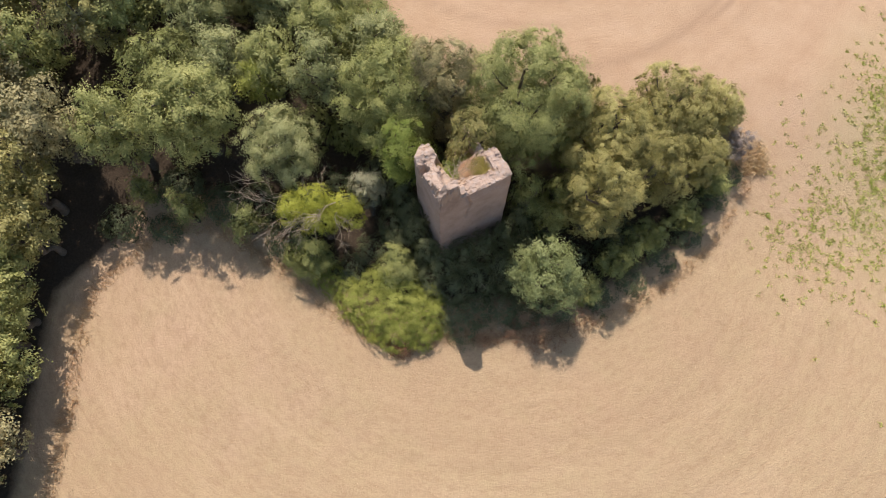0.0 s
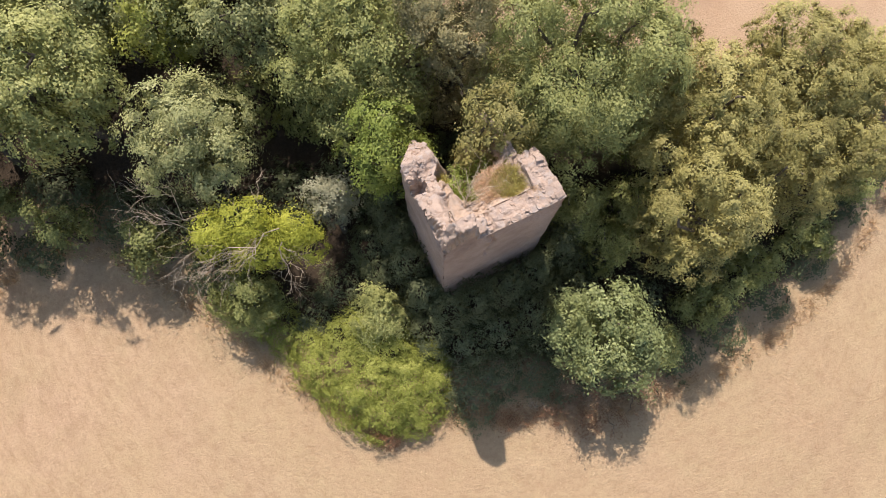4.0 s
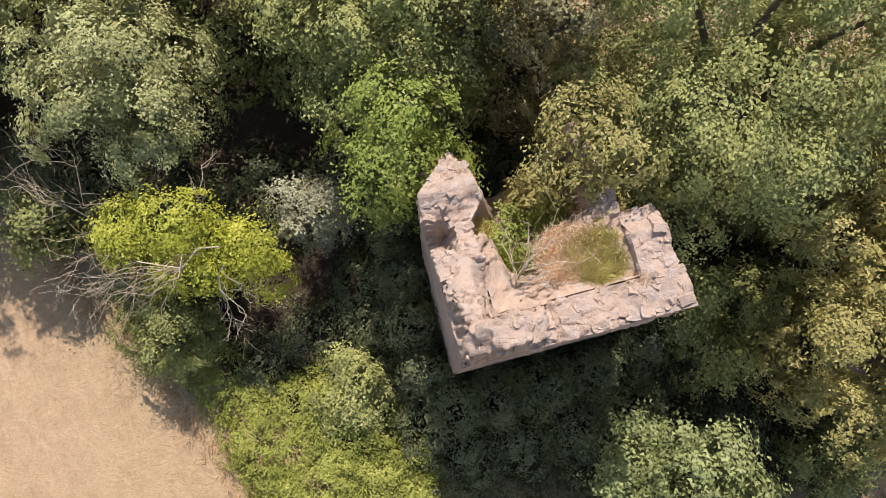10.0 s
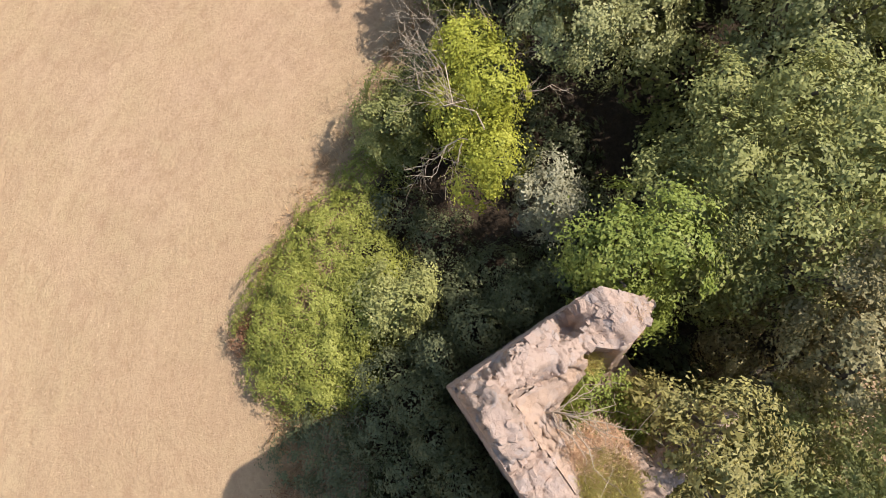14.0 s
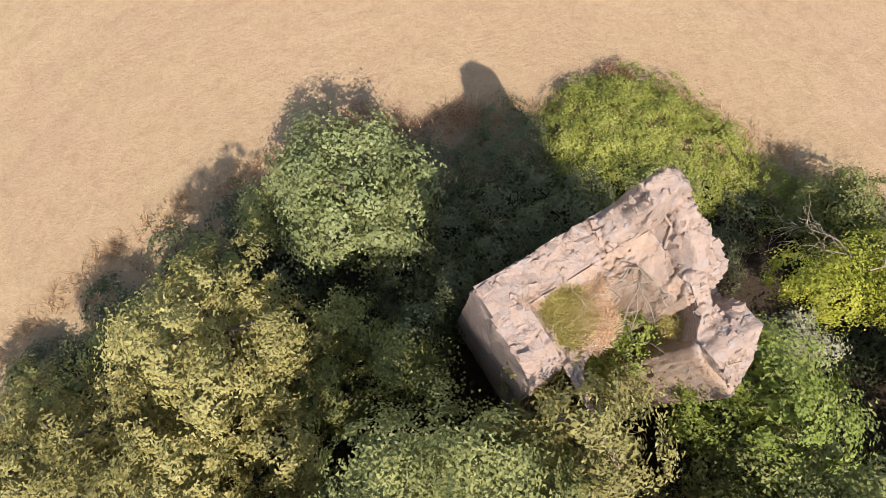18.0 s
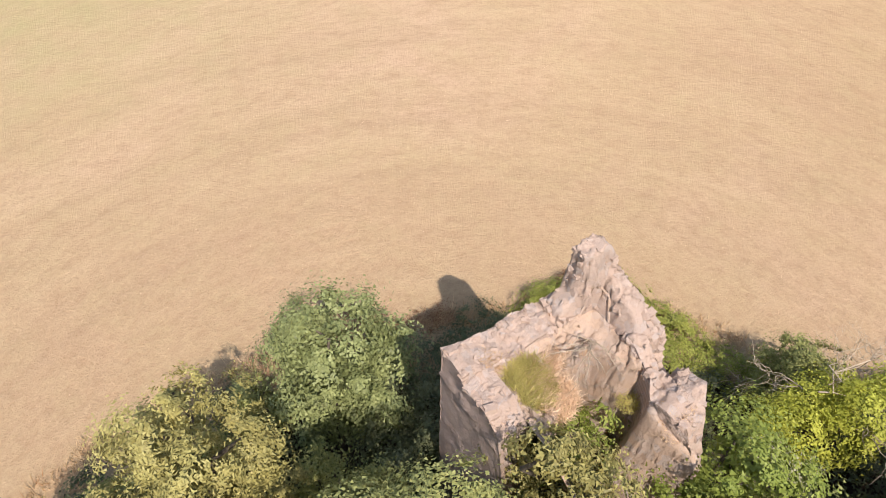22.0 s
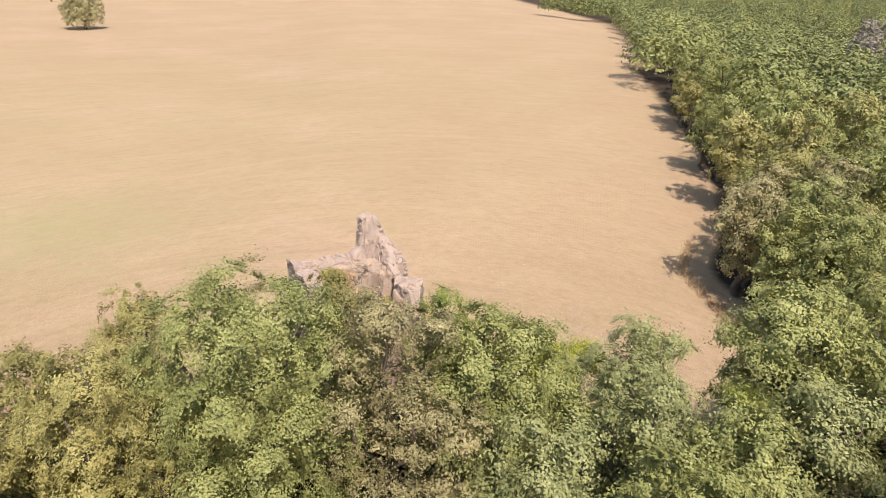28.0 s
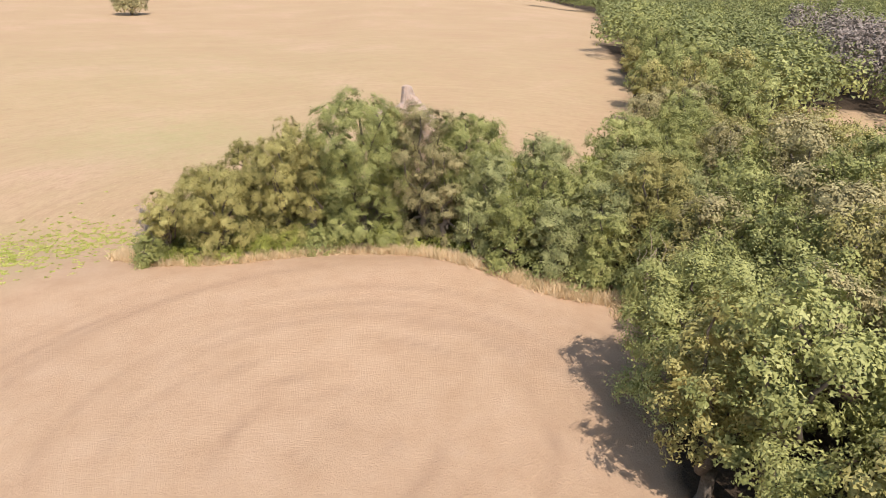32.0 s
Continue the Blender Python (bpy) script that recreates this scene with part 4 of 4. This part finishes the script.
mound("bramble_thicket", [(-4.2, 12.4, 2.6, 2.5), (-5.9, 13.3, 2.3, 2.2), (-2.4, 12.4, 2.3, 2.6), (-3.6, 10.6, 2.0, 2.0), (-1.7, 10.8, 1.8, 2.0), (-7.1, 13.4, 1.9, 1.7), (-4.6, 14.6, 1.9, 2.5), (-8.2, 14.4, 1.5, 1.2), (-0.8, 12.0, 1.4, 2.0), (-5.0, 11.7, 2.0, 2.1), (-3.2, 13.8, 1.9, 2.7), (-5.8, 14.6, 1.7, 2.1), (-2.8, 11.4, 2.0, 2.3), (-9.4, 15.2, 1.4, 1.1), (-10.6, 16.0, 1.3, 1.0), (-6.6, 12.4, 1.5, 1.3), (-1.2, 13.4, 1.4, 2.2), (-12.3, 16.9, 1.3, 0.9)],
      "bramble", "spreading yellow-green bramble thicket at the field's edge", "bramble", 5, 80, 0.095, 0.068, 5)
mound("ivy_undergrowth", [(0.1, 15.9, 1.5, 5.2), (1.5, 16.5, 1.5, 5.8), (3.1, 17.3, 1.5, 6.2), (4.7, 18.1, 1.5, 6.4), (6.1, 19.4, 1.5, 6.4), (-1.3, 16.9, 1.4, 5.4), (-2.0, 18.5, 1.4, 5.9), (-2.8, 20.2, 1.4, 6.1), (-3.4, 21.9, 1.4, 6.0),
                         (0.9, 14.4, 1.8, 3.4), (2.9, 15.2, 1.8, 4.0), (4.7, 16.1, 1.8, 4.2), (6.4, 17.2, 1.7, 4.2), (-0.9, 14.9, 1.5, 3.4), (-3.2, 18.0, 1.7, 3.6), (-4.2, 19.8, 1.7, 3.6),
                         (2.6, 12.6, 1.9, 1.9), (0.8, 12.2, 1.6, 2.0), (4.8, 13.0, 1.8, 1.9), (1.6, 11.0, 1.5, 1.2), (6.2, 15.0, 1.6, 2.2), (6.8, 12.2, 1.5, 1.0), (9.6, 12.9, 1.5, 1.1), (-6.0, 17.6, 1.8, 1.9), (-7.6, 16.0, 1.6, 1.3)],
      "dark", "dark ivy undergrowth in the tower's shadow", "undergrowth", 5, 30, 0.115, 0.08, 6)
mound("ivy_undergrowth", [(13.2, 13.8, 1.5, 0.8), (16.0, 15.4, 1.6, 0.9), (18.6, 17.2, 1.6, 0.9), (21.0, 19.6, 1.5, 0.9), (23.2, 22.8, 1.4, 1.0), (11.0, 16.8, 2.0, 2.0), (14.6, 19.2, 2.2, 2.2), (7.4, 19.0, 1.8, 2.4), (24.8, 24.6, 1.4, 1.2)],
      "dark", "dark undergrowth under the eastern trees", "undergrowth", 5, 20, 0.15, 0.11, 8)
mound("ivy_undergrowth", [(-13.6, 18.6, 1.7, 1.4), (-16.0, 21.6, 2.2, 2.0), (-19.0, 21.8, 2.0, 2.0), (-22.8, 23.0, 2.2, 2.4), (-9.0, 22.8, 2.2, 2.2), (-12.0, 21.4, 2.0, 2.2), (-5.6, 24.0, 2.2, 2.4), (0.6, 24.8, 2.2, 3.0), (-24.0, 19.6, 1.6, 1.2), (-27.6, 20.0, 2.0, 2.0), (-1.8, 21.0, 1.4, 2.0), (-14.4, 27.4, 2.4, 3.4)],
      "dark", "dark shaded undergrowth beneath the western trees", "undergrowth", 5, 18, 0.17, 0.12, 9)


mound("rusty_weed_bank", [(7.6, 10.2, 1.1, 0.7), (9.2, 10.0, 1.0, 0.8), (6.2, 10.7, 1.1, 0.8), (4.6, 10.4, 0.9, 0.5), (10.4, 11.0, 1.0, 0.7), (11.8, 12.0, 1.0, 0.6), (8.4, 11.4, 1.3, 1.0), (3.2, 10.0, 0.8, 0.4), (13.4, 12.9, 0.9, 0.6), (6.9, 11.8, 1.2, 1.0)],
      "russet", "bank of rust-brown dead weeds along the shaded edge", "weeds", 4, 26, 0.12, 0.035, 17)
mound("brown_bush", [(-3.3, 9.0, 0.6, 1.1), (-2.9, 9.3, 0.5, 0.9), (-3.9, 9.3, 0.5, 0.7)],
      "russet", "small withered brown bush beside the brambles", "bush", 6, 40, 0.1, 0.05, 18)
mound("bramble_hedge", [(x, y + 0.9, r, h) for x, y, r, h in [(22.6, 28.0, 1.3, 1.4), (20.4, 28.6, 1.4, 1.6), (17.4, 29.0, 1.5, 1.5), (14.8, 28.0, 1.6, 2.0), (12.4, 27.4, 1.6, 1.9), (10.2, 27.0, 1.5, 1.5), (8.0, 26.7, 1.6, 1.8), (5.6, 27.2, 1.5, 1.4), (3.2, 28.0, 1.6, 1.7), (1.0, 28.6, 1.5, 1.5), (-1.6, 29.8, 1.5, 1.6), (-3.8, 31.2, 1.5, 1.6), (11.0, 25.8, 2.0, 2.6), (3.4, 26.4, 1.8, 2.6), (16.0, 26.6, 2.0, 2.4)]],
      "bramble", "low green bramble hedge along the northern edge", "bramble", 5, 30, 0.13, 0.09, 15)
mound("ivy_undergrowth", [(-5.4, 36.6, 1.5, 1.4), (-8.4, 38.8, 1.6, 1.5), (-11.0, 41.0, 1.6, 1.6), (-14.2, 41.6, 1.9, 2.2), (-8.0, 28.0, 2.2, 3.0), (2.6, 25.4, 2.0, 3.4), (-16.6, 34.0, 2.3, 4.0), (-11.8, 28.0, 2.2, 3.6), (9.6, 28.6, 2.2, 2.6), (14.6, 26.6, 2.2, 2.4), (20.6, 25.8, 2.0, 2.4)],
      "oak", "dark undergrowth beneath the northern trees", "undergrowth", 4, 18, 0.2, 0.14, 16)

def dead_shrub(x, y, tall, wide, twigs, seed, label="bleached bare dead shrub"):
    rng = np.random.default_rng(seed)
    ob = thing("dead_shrub", (x, y, float(height(x, y)) - 0.05), label, "shrub")
    for k in range(twigs):
        e = np.array([rng.normal(0, wide), rng.normal(0, wide), tall * rng.uniform(0.6, 1.1)])
        line = bent(rng, (0, 0, 0), e, 0.1, 5)
        rods = [(line, np.linspace(0.012, 0.006, 5) * (1 + tall * 0.35))]
        for m in range(4):
            i = rng.integers(2, 5)
            rods.append((bent(rng, line[i], line[i] + rng.normal(0, 0.28 * wide + 0.1, 3) + np.array([0, 0, 0.15 * tall]), 0, 4), np.linspace(0.007, 0.003, 4) * (1 + tall * 0.35)))
        part("branch", tubes("dead_branch", rods, DEADWOOD, 4), ob)


for k, (x, y, tall, wide) in enumerate(((-0.85, 13.2, 1.9, 0.5), (2.5, 12.9, 1.7, 0.5), (0.4, 13.4, 1.8, 0.6), (4.6, 12.6, 1.6, 0.4), (3.6, 14.6, 1.7, 0.5), (5.0, 10.9, 1.3, 0.5))):
    dead_shrub(x, y, tall, wide, 6, 60 + k, "bleached bare dead shrub in the tower's shadow")
dead_shrub(-13.6, 46.6, 5.8, 0.6, 8, 70, "bare grey dead tree at the wood's edge")

# ---- plants on the tower ----
def grass_clump(name, u, v, z, rad, tall, count, leaf, label, seed):
    rng = np.random.default_rng(seed)
    x, y = at_tower(u, v)
    ob = thing(name, (x, y, z), label, "grass")
    a, q = rng.uniform(0, 6.283, count), np.sqrt(rng.random(count)) * rad
    at = np.stack([np.cos(a) * q, np.sin(a) * q, 0.0 * q], -1)
    for k in range(count):
        uv = Matrix.Rotation(radians(-TOWER_TURN), 3, "Z") @ Vector((at[k, 0], at[k, 1], 0))
        at[k, 2] = np.clip(float(tower_top(np.clip(u + uv.x, 0, TU), np.clip(v + uv.y, 0, TV))) - z, -0.55, 0.3)
    dome = (1.1 - 0.6 * q / rad)
    bl = blades(rng, at, tall, 0.008, 0.75)
    bl[:, 2:] = bl[:, :2][:, ::-1] + (bl[:, 2:] - bl[:, :2][:, ::-1]) * dome[:, None, None]
    tagged(part("grass_tuft", quads(name, bl, count, LEAF[leaf]), ob), kind="stuff")
    return ob


grass_clump("dry_grass_clump", 3.80, 1.75, 12.35, 0.72, 0.5, 3800, "olivegrass", "thick clump of olive-green grass inside the tower", 11)
grass_clump("dry_grass_clump", 3.30, 2.1, 12.2, 0.8, 0.42, 3600, "haze", "airy pinkish tan dry grass tumbling over the rubble", 12)
grass_clump("dry_grass_clump", 3.05, 1.5, 12.2, 0.55, 0.36, 1500, "haze", "airy pinkish tan dry grass beside the hole", 18)
grass_clump("dry_grass_clump", 1.65, 1.4, 11.9, 0.5, 0.35, 800, "dry", "straw-coloured dry grass on the vault rubble", 13)
grass_clump("dry_grass_clump", 2.40, 1.15, 12.1, 0.45, 0.28, 700, "dry", "sparse dry grass along the wall's inner edge", 14)
grass_clump("dry_grass_clump", 1.50, 3.3, 11.9, 0.3, 0.35, 380, "olivegrass", "small yellowish tuft on the broken wall", 15)
grass_clump("dry_grass_clump", 4.50, 0.8, 12.9, 0.35, 0.2, 350, "dry", "sparse dry grass on the wall top", 16)
grass_clump("dry_grass_clump", 1.15, 4.5, 12.3, 0.5, 0.16, 420, "dry", "sparse dry grass on the wall top", 17)


def make_tower_shrub():
    rng = np.random.default_rng(44)
    x, y = at_tower(1.45, 1.35)
    ob = thing("half_bare_shrub", (x, y, 11.9), "half-bare shrub with pale forked stems growing from the ruin", "shrub")
    main = bent(rng, (0, 0, 0.2), (0.3, 0.75, 1.0), 0.1, 6)
    part("stem", tubes("shrub_stem", [(main, np.linspace(0.045, 0.025, 6))], DEADWOOD, 5), ob, "pale bare stem")
    for k in range(9):
        s = main[rng.integers(3, 6)]
        a = radians(20 + 13 * k)
        e = s + np.array([math.cos(a), math.sin(a), 0.35]) * rng.uniform(0.9, 1.7)
        line = bent(rng, s, e, 0.1, 5)
        rods = [(line, np.linspace(0.022, 0.007, 5))]
        for m in range(4):
            i = rng.integers(1, 5)
            rods.append((bent(rng, line[i], line[i] + rng.normal(0, 0.35, 3) + np.array([0.1, 0.25, 0.1]), 0, 4), np.linspace(0.01, 0.004, 4)))
        part("branch", tubes("shrub_branch", rods, DEADWOOD, 4), ob, "pale bare forked branch")
    v, n = crown_leaves(rng, [((0.5, 1.8, -2.0), (0.7, 0.7, 0.6)), ((-0.2, 1.7, -1.5), (0.45, 0.45, 0.5)), ((0.9, 2.3, -2.2), (0.7, 0.7, 0.7)), ((0.9, 2.9, -1.8), (0.5, 0.5, 0.5)), ((0.5, 2.0, -3.2), (1.3, 1.2, 1.2)), ((1.3, 3.0, -3.0), (1.1, 1.0, 1.2)), ((0.0, 2.4, -2.6), (0.7, 0.7, 0.8))], 6, 36, 0.1, 0.06, 0.25)
    part("leaves", quads("shrub_leaves", v, n, LEAF["fresh"]), ob)


make_tower_shrub()


# ---- woods ----
def make_woods():
    rng = np.random.default_rng(3)
    sets = []
    for k, leaf in enumerate(("oak", "bright", "oak", "olive", "bright", "oak")):
        sets.append((leaf, tree_meshes("wood_tree", 200 + k, 12.0, 3.7, 1.6, leaf, density=0.5, per=46, length=0.31, width=0.22, spread=0.55, count=16, size=0.37)))
    fine = []
    for k, leaf in enumerate(("oak", "olive", "sage", "bright")):
        fine.append((leaf, tree_meshes("wood_tree", 250 + k, 12.0, 3.8, 1.4, leaf, density=0.7, per=66, length=0.22, width=0.155, spread=0.46, count=20, size=0.34)))
    small = []
    for k, leaf in enumerate(("oak", "bright", "olive", "oak")):
        small.append((leaf, tree_meshes("wood_tree", 300 + k, 12.0, 3.9, 1.2, leaf, density=0.36, per=30, length=0.37, width=0.28, spread=0.55, count=11, size=0.42)))
    words = {"oak": "woodland oak with dull mid-green crown", "light": "woodland tree with grey-green crown", "sage": "woodland tree with dull sage crown", "olive": "woodland tree with brownish olive crown", "bright": "woodland oak with fresh green crown"}
    spots, far = [], []
    for x in np.arange(-360, 6, 4.9):
        for y in np.arange(-420, 112, 4.9):
            px, py = x + rng.uniform(-2.0, 2.0), y + rng.uniform(-2.0, 2.0)
            edge = float(west_edge(py)) - 2.2
            if px > edge or math.hypot(((px + 72) * 0.67 + (py + 4) * 0.74) / 30, ((px + 72) * 0.74 - (py + 4) * 0.67) / 11) < 1:
                continue
            if 15 < py < 44 and px > -28 or math.hypot(px - 8, py - 88) < 9 or math.hypot(px + 11.4, py - 57.2) < 5.5:
                continue
            if px > -38 and -8 < py < 14.5:
                continue
            if math.hypot((px + 128) / 15, (py + 84) / 18) < 1 or math.hypot((px + 105) / 10, (py + 47) / 11) < 1:
                continue
            if py > 96 or (px < -60 and py > 60):
                continue
            if px > -62 and py > -60:
                spots.append((px, py, edge - px))
            elif px > -150 - 0 * py and py > -150 and rng.random() < 0.85 or rng.random() < 0.3:
                far.append((px, py))
    for px, py, deep in spots:
        d = math.hypot(px + 10, py - 60)
        near = deep < 20 and py > -25 and px > -50
        pool = fine if (near and py > -12 and px > -44) else sets if near else small
        leaf, s = pool[rng.integers(0, len(pool))]
        sc = rng.uniform(0.72, 1.08) * (0.9 if deep < 3 else 1.0)
        # young low trees north of the clearing
        ahead, aside = (px + 70) * 0.65 + (py + 3) * 0.76, (px + 70) * 0.76 - (py + 3) * 0.65
        if -4 < ahead < 38 and abs(aside) < 13:
            sc *= 0.5
        plant("wood_tree", px, py, (s[0], s[1], s[2][:4] if near else s[2][:2]), words[leaf], "tree", "woodland trees", sc, rng.uniform(0, 360), 0.2)
    for k, (px, py, sc) in enumerate(((-33.6, 6.6, 0.92), (-33.4, 1.2, 0.95), (-34.0, 11.4, 0.88), (-37.0, 4.2, 1.05), (-35.8, 9.6, 1.0), (-37.6, -2.4, 0.95), (-35.0, -0.2, 0.8), (-34.8, 9.2, 0.85), (-35.0, 14.2, 0.9),
                                      (-17.4, 47.2, 0.85), (-14.8, 51.6, 0.8), (-19.6, 52.4, 0.95), (-21.6, 46.8, 0.95), (-24.6, 50.6, 1.0), (-18.6, 57.4, 0.9), (-23.0, 41.6, 0.92), (-26.4, 36.4, 0.95), (-25.8, 45.0, 0.95))):
        leaf, s = fine[(0, 2, 0, 3)[k % 4]]
        plant("wood_tree", px, py, (s[0], s[1], s[2][:4]), words[leaf], "tree", "woodland trees", sc, 67.0 * k, 0.9)
    # distant woods: one mass of many small crowns
    def mass(name, places, leaf, label, n, size, low, high):
        vs = []
        for px, py in places:
            t, w = rng.uniform(low, high), rng.uniform(3.0, 4.2)
            d = unit(rng.normal(0, 1, (n, 3)))
            d[:, 2] = np.abs(d[:, 2]) * 1.2 - 0.25
            lump = 1 + 0.22 * np.sin(d[:, :1] * 6 + px) * np.cos(d[:, 1:2] * 6 + py)
            at = d * np.array([w, w, t * 0.55]) * lump * rng.uniform(0.75, 1.05, (n, 1)) + np.array([px, py, float(height(px, py)) + t * 0.45])
            vs.append(leaves(rng, at, d, size, size * 0.75, 0.5, 0.5))
        v = np.concatenate(vs)
        tagged(new(name, quads(name, v, len(v), LEAF[leaf])), label, "woods", kind="stuff")

    third = len(far) // 3
    order = rng.permutation(len(far))
    for k, leaf in enumerate(("far", "far", "oak")):
        mass("distant_woods", [far[i] for i in order[k * third:(k + 1) * third]], leaf, "distant woodland of many rounded green crowns", 260, 0.75, 9, 12.5)
    ashen = [(-128 + 4.0 * math.cos(k * 2.4) * math.sqrt(k), -84 + 5.0 * math.sin(k * 2.4) * math.sqrt(k)) for k in range(14)]
    ashen += [(-105 + 3.2 * math.cos(k * 2.4) * math.sqrt(k), -47 + 3.6 * math.sin(k * 2.4) * math.sqrt(k)) for k in range(9)]
    mass("ashen_trees", ashen,
         "ash", "distant pale grey withered trees", 700, 0.7, 15, 18)
    # wood's rim at the far end of the southern field
    rim = [(x, -284 + rng.uniform(-7, 7)) for x in np.arange(-150, -98, 2.2)] + [(104 + 6 * k, -292 + 3 * k) for k in range(3)]
    mass("distant_woods", rim, "far", "distant dark line of trees beyond the field", 130, 1.1, 9, 12.5)


make_woods()
grown("oak_tree", -11.4, 57.2, 12.6, 5.0, "bright", "big yellowish green oak at the wood's edge", count=30, size=0.31, skirt=0.7, **LUSH)
grown("lone_tree", 82.0, -206.0, 12.6, 7.2, "sage", "lone round tree out in the stubble field", count=16, skirt=0.3, density=0.8, per=16, length=0.5, width=0.4, spread=0.6)


# ---- grasses of the field ----
def scatter_stuff(name, label, leaf, places, tall, width, lean, seed):
    rng = np.random.default_rng(seed)
    at = np.concatenate([places, height(places[:, 0], places[:, 1])[:, None] - 0.03], 1)
    v = blades(rng, at, tall, width, lean)
    tagged(new(name, quads(name, v, len(v), LEAF[leaf])), label, "grass", kind="stuff")


def tufts(rng, centres, each, spread):
    return np.repeat(centres, each, 0) + rng.normal(0, spread, (len(centres) * each, 2))


def make_grasses():
    rng = np.random.default_rng(21)
    p = np.stack([rng.uniform(-34, 40, 90000), rng.uniform(-14, 46, 90000)], -1)
    g = grove_depth(p[:, 0], p[:, 1])
    rim = p[(g > -0.45) & (g < 0.7) & (rng.random(len(p)) < 0.6)][:5200]
    scatter_stuff("tall_dry_grass", "fringe of tall tawny dry grass along the grove", "dry", tufts(rng, rim, 6, 0.16), 0.55, 0.02, 0.4, 31)
    scatter_stuff("rusty_weeds", "rust-brown dead weeds along the shaded edge", "rust", tufts(rng, rim[::24], 8, 0.15), 0.4, 0.02, 0.5, 32)
    n = p[(g > -1.7) & (g < 0.6) & (p[:, 1] > 25)][:4400]
    scatter_stuff("tall_dry_grass", "pale dry grass verge along the northern field", "tawny", tufts(rng, n, 10, 0.22), 0.75, 0.035, 0.6, 35)
    q = np.stack([rng.uniform(-30, 36, 40000), rng.uniform(-10, 20, 40000)], -1)
    q = q[grove_depth(q[:, 0], q[:, 1]) < 0.3]
    scatter_stuff("straw_stubble", "short pale straw stubble lying on the field", "straw", q, 0.16, 0.009, 1.6, 33)
    w = np.concatenate([np.stack([rng.normal(39.5, 1.9, 500), rng.normal(27, 6.0, 500)], -1), np.stack([rng.normal(31.5, 2.6, 190), rng.normal(19, 2.6, 190)], -1), np.stack([rng.normal(35, 3.0, 190), rng.normal(22, 5.0, 190)], -1)])
    w = w[grove_depth(w[:, 0], w[:, 1]) < -1.5]
    scatter_stuff("green_weeds", "patch of low green weeds in the dry field", "weed", tufts(rng, w, 26, 0.13), 0.15, 0.065, 1.3, 34)


make_grasses()
